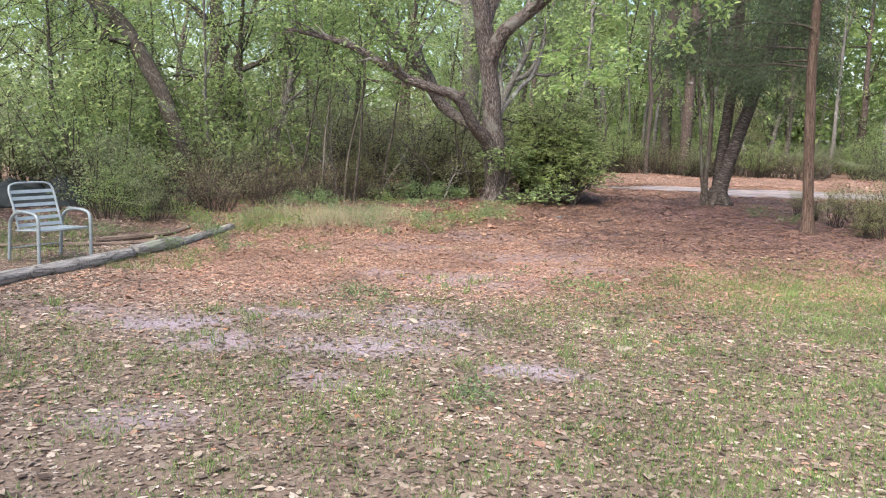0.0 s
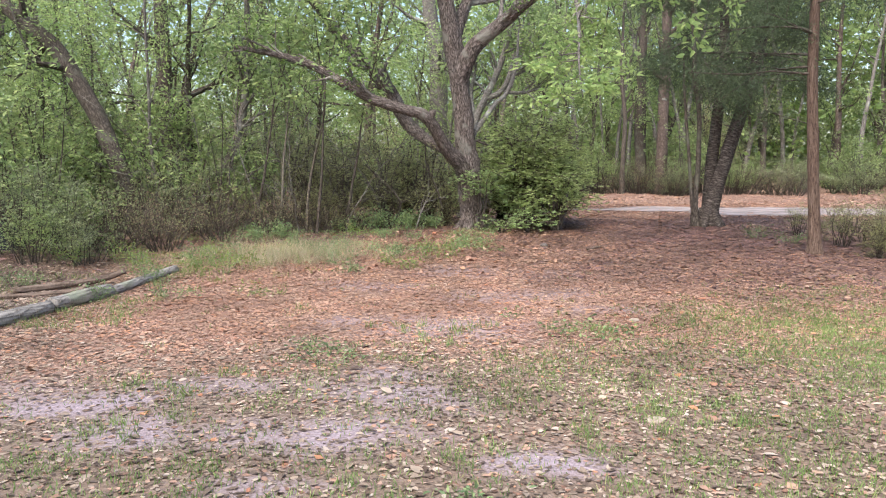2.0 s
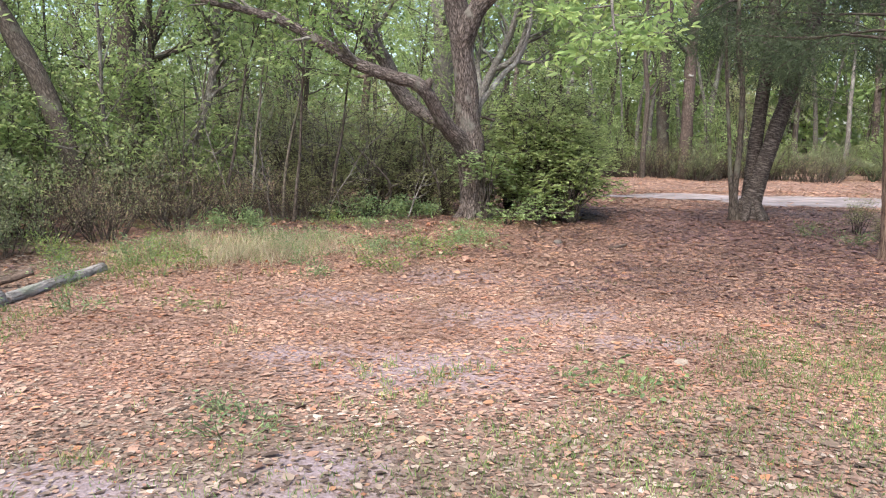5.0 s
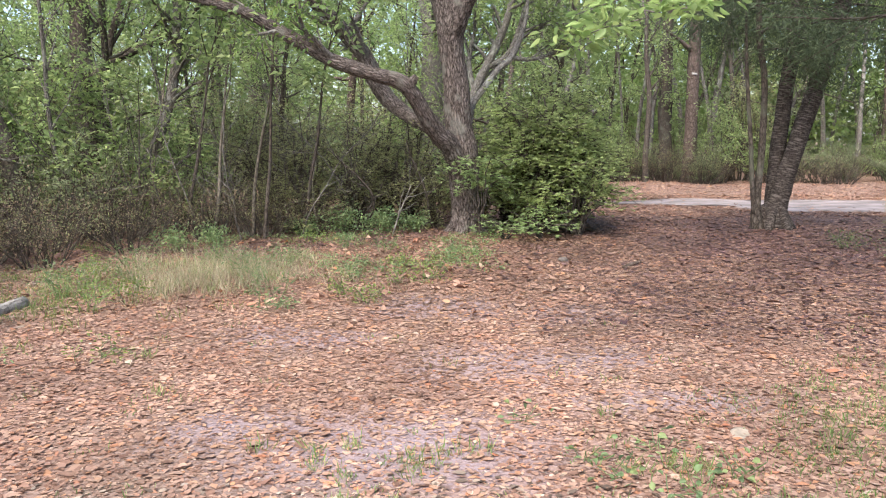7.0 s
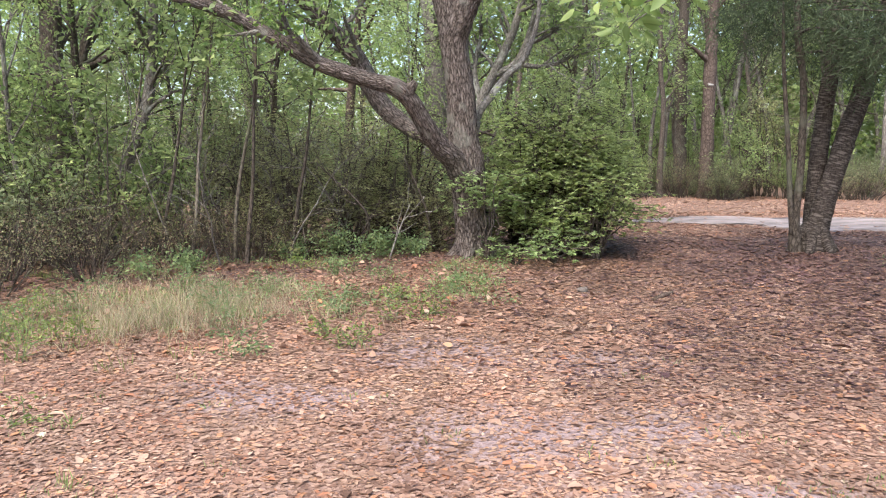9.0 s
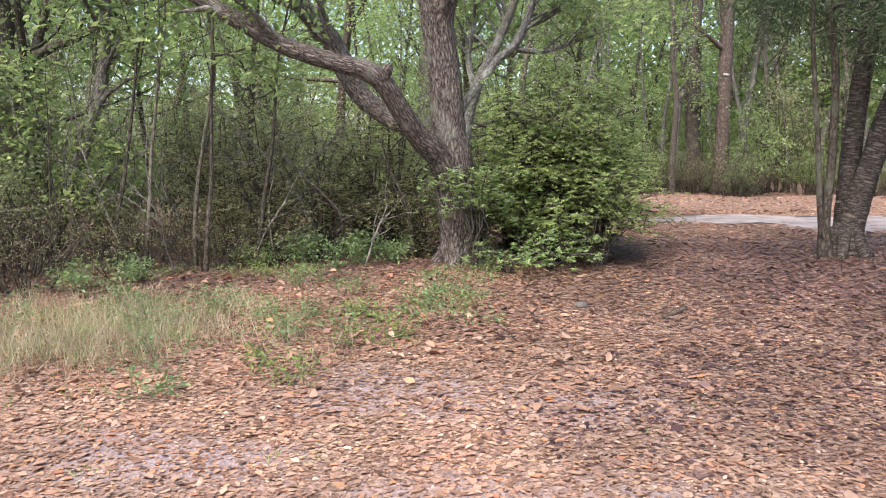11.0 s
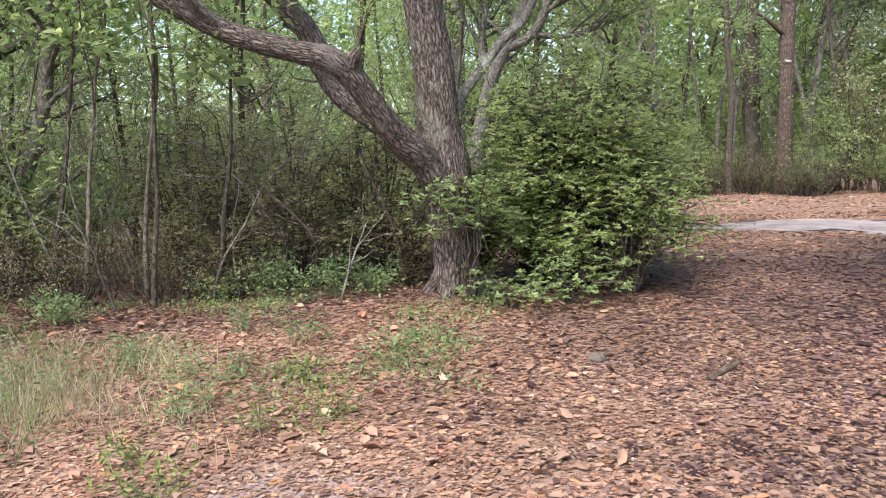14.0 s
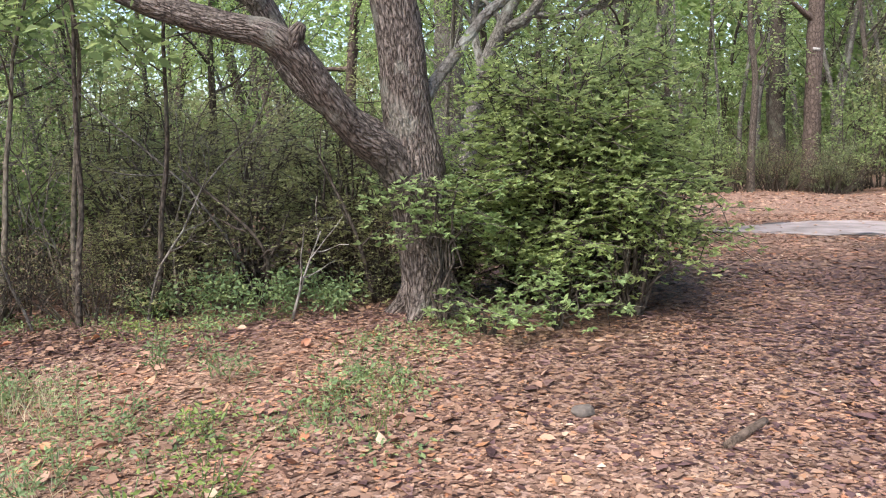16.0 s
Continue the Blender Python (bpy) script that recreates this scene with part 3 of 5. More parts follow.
lawn = lambda x, y: np.clip(0.62 + 0.6 * soft_noise(x, y, 1.3, 9), 0.15, 1) * (1 - 0.8 * bareness(x, y)) * np.clip((8.4 + 0.7 * np.clip(x, -2, 3) - y) / 2.5, 0.02, 1) * np.clip(0.7 + 0.2 * x + 0.4 * (y < 4.6), 0.6, 1.3)
grass("grass", "sparse short green grass among fallen leaves", GRASS, rng, scatter(rng, 27000, (-4.5, 6, 1.5, 11), lawn), 11, 0.1, 0.05, 0.0052)
patch = lambda x, y: np.clip(soft_noise(x, y, 1.9, 14) - 0.25, 0, 1) * np.clip((10.5 - y) / 3, 0, 1)
grass("grass", "denser tufts of fresh green grass", GRASS, rng, scatter(rng, 2600, (-4, 5.5, 2, 10.5), patch), 22, 0.07, 0.1, 0.005)
grass("tall_grass", "patch of pale dry grass before the thicket", STRAW, rng, np.stack([rng.normal(-2.55, 0.6, 150), rng.normal(12.3, 0.5, 150)], 1), 26, 0.2, 0.22, 0.004)
grass("tall_grass", "thin green grass among dry stalks", GRASS, rng, np.stack([rng.normal(-2.9, 0.6, 28), rng.normal(12.1, 0.6, 28)], 1), 30, 0.15, 0.2, 0.004)
grass("grass", "thin green grass round the fallen logs", GRASS, rng, scatter(rng, 1500, (-7.5, -3.3, 8, 12.6), lambda x, y: np.clip(0.3 + soft_noise(x, y, 1.6, 17), 0, 1)), 12, 0.13, 0.08, 0.005)
grass("tall_grass", "fresh green weeds in thin tufts", LEAF_LIME, rng, np.stack([rng.normal(-3.0, 0.4, 16), rng.normal(10.7, 0.6, 16)], 1), 18, 0.14, 0.12, 0.005)
edge_grass = lambda x, y: np.clip(soft_noise(x, y, 2.3, 21) + 0.1, 0, 1)
grass("grass", "patchy low green growth at the wood's edge", GRASS, rng, scatter(rng, 800, (-5, 0.2, 12.4, 15.0), edge_grass), 12, 0.12, 0.075, 0.0045)
spots = scatter(rng, 1500, (-4.2, 0.4, 12.2, 15.2), edge_grass)
g = clumps(Geo(), rng, np.stack([spots[:, 0], spots[:, 1], ground_z(spots[:, 0], spots[:, 1]) + 0.035], 1), 11, 0.12, 0.032, 0.017, 1.6, -0.1, 0.25)
tagged(part("ground_cover", g, LEAF_WEED), "low green creeping leaves over the litter", "plants", kind="stuff")
n = 260
x, y = rng.uniform(-3.5, 1.2, n), rng.uniform(10.8, 15.0, n)
a = rng.uniform(0, 6.3, n)
g = leaves(Geo(), np.stack([x, y, ground_z(x, y) + 0.015], 1), np.stack([np.cos(a), np.sin(a), rng.normal(0.15, 0.2, n)], 1), np.stack([rng.normal(0, 0.4, n), rng.normal(0, 0.4, n), np.ones(n)], 1), 0.085 * rng.uniform(0.7, 1.2, n), 0.05, rng.uniform(-0.3, 0.4, n), True)
tagged(part("large_fallen_leaves", g, LITTER), "large curled dry brown leaves on the litter", "leaves", kind="stuff")


# ---- the oak ----
def limb_part(name, rows, k, parent, label="", rough=0.07, step=0.07, mat=None, seed=3):
    return part(name, tube(Geo(), rows, k, rough, step, np.random.default_rng(seed)), mat or BARK_OAK, parent, label, True)


def oak_tree():
    rng = np.random.default_rng(21)
    t = thing("oak_tree", "large spreading oak with furrowed grey-brown bark and low limbs", "tree", m=pose(-0.12, 15.2, 0.18))
    o = np.array([-0.12, 15.2, 0.18, 0])
    rel = lambda rows: np.array(rows, float) - o
    limb_part("trunk", rel([(-0.02, 15.2, 0.08, 0.25), (-0.02, 15.2, 0.24, 0.205), (-0.03, 15.2, 0.5, 0.185), (-0.04, 15.2, 0.9, 0.185), (-0.07, 15.2, 1.25, 0.215), (-0.11, 15.2, 1.6, 0.19),
                            (-0.15, 15.2, 2.1, 0.17), (-0.21, 15.2, 2.6, 0.168), (-0.27, 15.2, 3.05, 0.185), (-0.42, 15.2, 3.9, 0.15), (-0.6, 15.3, 5.2, 0.12), (-0.5, 15.5, 7, 0.06)]), 28, t)
    for s in range(6):
        a = s * 1.05 + 0.3
        c, d = math.cos(a), math.sin(a)
        limb_part("root", rel([(0.1 * c, 15.2 + 0.1 * d, 0.45, 0.1), (0.2 * c, 15.2 + 0.2 * d, 0.27, 0.08), (0.36 * c, 15.2 + 0.36 * d, 0.15, 0.05)]), 10, t, seed=s)
    low = [(-0.1, 15.18, 1.05, 0.135), (-0.22, 15.02, 1.35, 0.135), (-0.41, 14.82, 1.55, 0.122), (-0.56, 14.62, 1.8, 0.106), (-0.68, 14.5, 2.02, 0.1), (-0.85, 14.42, 2.18, 0.102), (-1.14, 14.4, 2.26, 0.088),
           (-1.66, 14.36, 2.43, 0.086), (-2.18, 14.32, 2.71, 0.08), (-2.7, 14.3, 2.99, 0.068), (-3.3, 14.25, 3.16, 0.05), (-3.9, 14.2, 3.26, 0.028)]
    vee = [(-0.1, 15.28, 1.1, 0.1), (-0.36, 15.42, 1.5, 0.09), (-0.74, 15.6, 1.74, 0.1), (-1.12, 15.78, 2.0, 0.115), (-1.33, 15.9, 2.33, 0.123), (-1.5, 15.96, 2.66, 0.116), (-1.86, 16.03, 3.08, 0.106), (-2.7, 16.15, 4.0, 0.09), (-3.4, 16.3, 5.2, 0.05)]
    right = [(-0.22, 15.18, 2.7, 0.14), (-0.15, 15.1, 2.98, 0.15), (0.02, 15.0, 3.35, 0.135), (0.35, 14.9, 3.62, 0.12), (0.8, 14.7, 3.95, 0.1), (1.3, 14.2, 4.3, 0.08), (1.7, 13.2, 4.5, 0.055), (1.9, 11.8, 4.4, 0.035)]
    back = [(-0.35, 15.25, 3.4, 0.12), (-0.1, 15.6, 4.2, 0.1), (0.5, 16.1, 5.2, 0.07), (1.2, 16.6, 6.0, 0.04)]
    spur = [(-0.02, 15.32, 1.78, 0.06), (0.06, 15.45, 1.94, 0.05), (0.22, 15.55, 2.16, 0.046), (0.42, 15.62, 2.42, 0.044), (0.62, 15.7, 2.62, 0.04), (0.8, 15.8, 3.1, 0.03), (0.85, 15.9, 3.8, 0.012)]
    stub = [(-0.72, 14.44, 2.1, 0.075), (-0.67, 14.42, 2.19, 0.06), (-0.63, 14.41, 2.24, 0.035)]
    for q, rows in enumerate((low, vee, right, back)):
        limb_part("limb", rel(rows), 18, t, seed=30 + q)
    limb_part("broken_stub", rel(stub), 10, t, "knobby stub of a broken branch", 0.2, 0.02)
    limb_part("limb", rel(spur), 12, t, "pale lichened side limb", seed=36, mat=BARK_LICHEN)
    bits = Geo()
    fine = []
    for rows, count, ln, lo in ((low, 9, 1.0, 0.6), (vee, 10, 1.3, 0.55), (right, 13, 1.3, 0.4), (back, 8, 1.3, 0.3)):
        for w in twigs(bits, rng, rel(rows), count, ln, 5, lo, 1.0, 0.1):
            for v in twigs(bits, rng, w, 4, 0.5, 3, 0.3, 0.9, 0.0):
                fine.append(v[2:, :3])
    upper = [[(-0.5, 15.3, 4.4, 0.11), (-1.2, 14.6, 5.4, 0.09), (-2.0, 13.6, 6.2, 0.06), (-2.6, 12.4, 6.6, 0.02)], [(-0.55, 15.35, 5.0, 0.1), (0.4, 14.6, 6.0, 0.08), (1.2, 13.4, 6.8, 0.05), (1.6, 12.2, 7.2, 0.02)],
             [(-0.5, 15.5, 5.6, 0.08), (-0.4, 14.4, 6.8, 0.06), (-0.3, 13, 7.4, 0.03)], [(1.3, 14.2, 4.3, 0.07), (2.3, 14.4, 5.0, 0.06), (3.2, 14.2, 5.6, 0.03)], [(-2.7, 16, 4.05, 0.07), (-3.4, 15.2, 4.8, 0.06), (-4.2, 14.2, 5.2, 0.03)]]
    for q, rows in enumerate(upper):
        limb_part("limb", rel(rows), 10, t, seed=80 + q, step=0.2)
        for w in twigs(bits, rng, rel(rows), 14, 1.6, 4, 0.2, 1.1, 0.1):
            for v in twigs(bits, rng, w, 5, 0.7, 3, 0.2, 1.0, 0.0, seg=2):
                fine.append(np.vstack([v[1:, :3], (v[:-1, :3] + v[1:, :3]) / 2]))
    tips = np.vstack(fine)
    tagged(part("branchwork", bits, BARK_GREY, t), kind="stuff")
    crown = Geo()
    clumps(crown, rng, tips[tips[:, 2] > 2.2], 5, 0.24, 0.075, 0.035, 0.6, 0.25)
    part("crown", crown, LEAF_OAK, t, "small green oak leaves")
    # two long shoots that hang out over the clearing
    for q, (rows, mat) in enumerate((([(1.3, 14.2, 4.3, 0.05), (1.25, 12.2, 3.9, 0.035), (1.15, 10.4, 3.1, 0.022), (1.0, 9.2, 2.4, 0.012), (0.97, 8.7, 2.02, 0.004)], LEAF_FRESH),
                                     ([(1.7, 13.2, 4.5, 0.045), (2.3, 11.3, 4.2, 0.03), (2.1, 9.2, 3.5, 0.02), (1.8, 8.0, 3.05, 0.012), (1.65, 7.4, 2.75, 0.004)], LEAF_FRESH))):
        sg = Geo()
        rel_rows = rel(rows)
        tube(sg, rel_rows, 7, 0.05, 0.15, rng)
        pts = []
        for w in twigs(sg, rng, spline(rel_rows, 0.3), (24, 17)[q], 0.7, 4, 0.45, 0.9, -0.05):
            pts.append(w[2:, :3])
            for v in twigs(sg, rng, w, 3, 0.3, 3, 0.3, 0.9, -0.05):
                pts.append(v[2:, :3])
        limb = part("hanging_branch", sg, BARK_GREY, t, "thin branch hanging low over the clearing")
        fg = Geo()
        clumps(fg, rng, np.vstack(pts), 6, 0.1, 0.072, 0.03, 0.6, 0.2, 0.6, True)
        part("foliage", fg, mat, limb, "fresh light green leaves")
    return t


oak_tree()


# ---- twin-trunked tree, slim tree and the red-barked trunk beside the path ----
def sprays(geo, rng, limbs, per, L, W, drop):
    """Feathery drooping sprays along limbs."""
    C = np.vstack([spline(w, 0.12)[:, :3] for w in limbs])
    n = len(C) * per
    P = np.repeat(C, per, 0) + rng.normal(size=(n, 3)) * [0.16, 0.16, 0.07]
    P[:, 2] -= rng.random(n) ** 2 * drop
    D = rng.normal(size=(n, 3)) * [1, 1, 0.4] - [0, 0, 0.75]
    return leaves(geo, P, D, rng.normal(size=(n, 3)), L * rng.uniform(0.6, 1.3, n), W, 0.2)


def twin_tree():
    rng = np.random.default_rng(5)
    t = thing("twin_trunk_tree", "dark twin-trunked tree leaning, ringed rough bark, feathery crown", "tree", m=pose(4.42, 15.95, 0.18))
    o = np.array([4.42, 15.95, 0.18, 0])
    one = np.array([(4.4, 15.95, 0.05, 0.24), (4.42, 15.95, 0.3, 0.19), (4.5, 15.95, 0.65, 0.14), (4.7, 15.95, 1.4, 0.125), (4.93, 15.95, 2.2, 0.12), (5.12, 15.95, 2.9, 0.115), (5.3, 16, 3.7, 0.1), (5.5, 16.1, 5.5, 0.07), (5.4, 16.2, 7.5, 0.03)]) - o
    two = np.array([(4.45, 16.05, 0.2, 0.13), (4.46, 16.1, 0.6, 0.115), (4.52, 16.15, 1.4, 0.11), (4.6, 16.15, 2.3, 0.105), (4.66, 16.15, 2.9, 0.1), (4.66, 16.15, 3.8, 0.085), (4.5, 16.1, 5.5, 0.06), (4.4, 16, 7, 0.03)]) - o
    three = np.array([(4.22, 15.9, 0.08, 0.12), (4.15, 15.87, 0.35, 0.075), (4.15, 15.85, 0.8, 0.052), (4.17, 15.83, 1.4, 0.046), (4.14, 15.8, 2.3, 0.042), (4.04, 15.8, 2.9, 0.045), (3.95, 15.8, 4.4, 0.02)]) - o
    four = np.array([(4.12, 15.85, 0.4, 0.04), (4.04, 15.8, 0.9, 0.033), (3.98, 15.75, 1.4, 0.03), (3.85, 15.7, 2.5, 0.024), (3.8, 15.7, 3.4, 0.01)]) - o
    for q, r in enumerate((one, two)):
        limb_part("trunk", r, 20, t, seed=40 + q, mat=BARK_CEDAR, rough=0.05)
    for q, r in enumerate((three, four)):
        limb_part("side_stem", r, 12, t, "slim brown stem rising from the same foot", seed=50 + q, mat=BARK_WOOD, rough=0.06)
    for s in range(6):
        a = s * 1.05
        c, d = math.cos(a), math.sin(a)
        limb_part("root", np.array([(0.08 * c, 0.08 * d, 0.3, 0.09), (0.2 * c, 0.2 * d, 0.1, 0.07), (0.34 * c, 0.34 * d, -0.06, 0.04)]), 10, t, seed=s, mat=BARK_CEDAR)
    bits, limbs = Geo(), []
    for r, n in ((one, 17), (two, 19), (three, 7)):
        for q in range(n):
            z = rng.uniform(2.5, 3.8) if q % 2 else rng.uniform(3.4, 6)
            i = np.searchsorted(r[:, 2], z) - 1
            i = min(max(i, 0), len(r) - 2)
            b = r[i] + (r[i + 1] - r[i]) * np.clip((z - r[i, 2]) / (r[i + 1, 2] - r[i, 2]), 0, 1)
            a = rng.uniform(0, 2 * math.pi)
            w = wander(rng, b[:3], (math.cos(a), math.sin(a), 0.15), rng.uniform(0.8, 1.9), 0.022, 0.004, 6, 0.2, -0.5)
            tube(bits, w, 5, cap=False)
            limbs.append(w)
            for v in twigs(bits, rng, w, 3, 0.6, 3, 0.3, 0.9, -0.3):
                limbs.append(v)
    tagged(part("branchwork", bits, BARK_CEDAR, t), kind="stuff")
    part("crown", sprays(Geo(), rng, limbs, 19, 0.12, 0.014, 0.35), LEAF_CEDAR, t, "dark feathery drooping foliage")


twin_tree()


def red_tree(x, y, m_rows, seed, label):
    rng = np.random.default_rng(seed)
    t = thing("cedar_tree", label, "tree", m=pose(x, y, on_ground(x, y)))
    r = np.array(m_rows, float)
    limb_part("trunk", r, 20, t, seed=seed, mat=BARK_RED, rough=0.05)
    bits, limbs = Geo(), []
    for q in range(26):
        z = rng.uniform(2.5, 6.5)
        i = min(max(np.searchsorted(r[:, 2], z) - 1, 0), len(r) - 2)
        b = r[i] + (r[i + 1] - r[i]) * (z - r[i, 2]) / (r[i + 1, 2] - r[i, 2])
        a = rng.uniform(0, 2 * math.pi)
        w = wander(rng, b[:3], (math.cos(a), math.sin(a), 0.25), rng.uniform(0.9, 2.2), 0.022, 0.004, 6, 0.2, -0.35)
        tube(bits, w, 5, cap=False)
        limbs.append(w)
        limbs += twigs(bits, rng, w, 4, 0.6, 3, 0.3, 0.9, -0.2)
    tagged(part("branchwork", bits, BARK_WOOD, t), kind="stuff")
    part("crown", sprays(Geo(), rng, [w for w in limbs], 9, 0.1, 0.012, 0.2), LEAF_CEDAR, t)
    return t


red_tree(4.92, 12.6, [(0, 0, -0.05, 0.14), (0, 0, 0.12, 0.1), (-0.02, 0, 0.5, 0.083), (-0.07, 0, 1.2, 0.078), (-0.14, 0, 2.3, 0.073), (-0.17, 0, 3.5, 0.068), (-0.2, 0, 5.5, 0.06), (-0.2, 0.1, 8, 0.02)], 8, "straight reddish-brown cedar trunk with stringy bark")


# ---- shrubs ----
def shrub(name, label, category, rng, size, stems, per, L, W, leaf, bark, skirt=0.0, full=False, group="", lift=0.25, twig=7, rosette=False):
    """Many thin stems from one foot, with leaves on their shoots; size is half-widths x, y and height."""
    t = thing(name, label, category, group)
    g, f, pts = Geo(), Geo(), []
    for s in range(stems):
        a, q = rng.uniform(0, 2 * math.pi), math.sqrt(rng.random())
        way = np.array([math.cos(a) * size[0] * q, math.sin(a) * size[1] * q, size[2] * rng.uniform(0.55, 1.0)])
        w = wander(rng, (0.45 * way[0], 0.45 * way[1], -0.03), way * [0.8, 0.8, 1], np.linalg.norm(way * [0.8, 0.8, 1]), 0.007 + 0.007 * size[2] if size[2] > 0.5 else 0.003, 0.002, 6, 0.22, lift)
        tube(g, w, 3 if size[2] < 0.5 else 4, cap=False)
        for v in twigs(g, rng, w, twig, 0.24 * size[2] + 0.12, 3, 0.15 + skirt, 1.1, 0.0, seg=2):
            pts.append(np.vstack([v[1:, :3], (v[1:2, :3] + v[2:3, :3]) / 2]))
    pts = np.vstack(pts)
    pts = pts[pts[:, 2] > 0.03]
    tagged(part("branchwork", g, bark, t), kind="stuff")
    if rosette:
        whorls(f, rng, pts + rng.normal(size=pts.shape) * 0.03, per, L, W)
    else:
        clumps(f, rng, pts, per, 0.1 + 0.03 * size[2], L, W, 1.3, 0.05, 0.45, full)
    part("foliage", f, leaf, t)
    return t


rng = np.random.default_rng(77)
def tiered_bush(name, label, rng, size, stems, sprays, per, five, L, W, leaf, bark, low=0.05, full=True, group="", thick=0.016, bare=0.4):
    """Arching stems under a dome, with flat sprays of leaf rosettes in tiers; size is half-widths and height."""
    t = thing(name, label, "bush", group)
    g, pts = Geo(), []
    for s in range(stems):
        a, el = s * 2.4 + rng.uniform(-0.3, 0.3), math.asin(rng.uniform(low, 1) ** 0.8)
        tip = np.array([size[0] * math.cos(a) * math.cos(el), size[1] * math.sin(a) * math.cos(el), size[2] * math.sin(el)]) * rng.uniform(0.72, 1.1)
        u = np.linspace(0, 1, 8)
        rows = np.stack([tip[0] * (0.08 + 0.92 * u ** 1.5), tip[1] * (0.08 + 0.92 * u ** 1.5), -0.03 + (tip[2] + 0.03) * np.sin(u * 1.75) / math.sin(1.75), thick * (1.05 - u) + 0.003], 1)
        rows[1:, :3] += rng.normal(size=(7, 3)) * 0.025 * size[2]
        tube(g, rows, 4, cap=False)
        out = unit(np.array([tip[0], tip[1], 0.0]))
        for q in range(sprays):
            v = (bare + (1 - bare) * (q + rng.random()) / sprays) * 7
            k = min(int(v), 6)
            base = rows[k, :3] + (rows[k + 1, :3] - rows[k, :3]) * (v - k)
            d = unit(out * 0.6 + unit(rng.normal(size=3)) * [1, 1, 0.5])
            side = unit(np.cross(d, [0, 0, 1.0]))
            ln = rng.uniform(0.16, 0.42)
            end = base + d * ln - [0, 0, 0.03]
            tube(g, [(*base, 0.005), (*((base + end) / 2 + [0, 0, 0.015]), 0.004), (*end, 0.002)], 3, cap=False)
            w = rng.random(per)
            pts.append(base + d * ln * (0.25 + 0.8 * w[:, None]) + side * (rng.uniform(-0.5, 0.5, per) * ln)[:, None] + np.stack([np.zeros(per), np.zeros(per), rng.normal(0, 0.035, per) - 0.03 * w], 1))
    pts = np.vstack(pts)
    tagged(part("branchwork", g, bark, t), kind="stuff")
    part("foliage", whorls(Geo(), rng, pts[pts[:, 2] > 0.04], five, L, W, 0.25, full), leaf, t)
    return t


az = tiered_bush("azalea_bush", "rounded azalea bush with tiered green sprays beside the oak", rng, (1.12, 0.85, 1.95), 115, 9, 8, 6, 0.041, 0.019, LEAF_AZALEA, BARK_WOOD, 0.15)
az.matrix_basis = pose(0.98, 15.6, on_ground(0.98, 15.6))
copy_thing(az, pose(1.3, 16.5, on_ground(1.3, 16.5), 0, 0, 140) @ Matrix.Diagonal((1.0, 1.0, 1.1, 1)))
az2 = tiered_bush("azalea_bush", "light green azalea shoots before the oak's trunk", rng, (0.55, 0.3, 1.0), 10, 5, 6, 6, 0.045, 0.021, LEAF_SPRAY, BARK_WOOD, 0.72, True, "", 0.01, 0.78)
az2.matrix_basis = pose(0.16, 14.82, on_ground(0.16, 14.82))
az3 = tiered_bush("azalea_bush", "loose outer azalea shoots leaning over the path", rng, (0.85, 0.7, 1.1), 22, 5, 6, 6, 0.042, 0.018, LEAF_AZALEA, BARK_WOOD, 0.3)
az3.matrix_basis = pose(1.5, 15.35, on_ground(1.5, 15.35))
for x, y, s in ((0.95, 14.85, 0.5), (0.5, 14.62, 0.42)):
    b = tiered_bush("azalea_shoot", "low bright azalea shoots skirting the larger bush", rng, (0.4, 0.32, s), 8, 4, 5, 6, 0.046, 0.021, LEAF_SPRAY, BARK_WOOD, 0.2, True, "low azalea shoots", 0.008)
    b.matrix_basis = pose(x, y, on_ground(x, y))
dark = tiered_bush("dark_bush", "dense dull green twiggy bush in the shade", rng, (0.95, 0.8, 1.75), 38, 7, 8, 5, 0.034, 0.015, LEAF_DARK, BARK_WOOD, 0.02, False, "dark bushes by the oak", 0.013)
dark.matrix_basis = pose(-0.85, 16.0, on_ground(-0.85, 16.0))
for x, y, s, turn in ((-1.65, 15.85, 0.9, 70), (-2.4, 16.0, 1.0, 130), (-3.1, 16.5, 0.95, 200), (-1.3, 16.8, 1.0, 250), (0.15, 16.0, 0.6, 20), (-0.5, 15.75, 0.55, 95), (0.6, 16.3, 0.75, 160), (-2.7, 15.6, 0.5, 220), (5.7, 12.3, 0.3, 10), (6.3, 11.8, 0.38, 80), (6.1, 13.1, 0.34, 150), (6.9, 12.6, 0.5, 230), (5.6, 14.0, 0.24, 300), (6.8, 11.0, 0.45, 40), (7.3, 13.6, 0.6, 110)):
    copy_thing(dark, pose(x, y, on_ground(x, y), 0, 0, turn) @ Matrix.Diagonal((s, s, s, 1)))

# low leafy plants at the edge of the wood
def low_plants(name, label, group, spots, size, stems, per, L, W, leaf, twig):
    for x, y, s in spots:
        b = shrub(name, label, "plant", rng, (size * rng.uniform(0.7, 1.2), size * rng.uniform(0.7, 1.2), s), stems, per, L, W, leaf, LEAF_WEED, 0.1, True, group, twig=twig)
        b.matrix_basis = pose(x, y, on_ground(x, y), 0, 0, rng.uniform(0, 360))


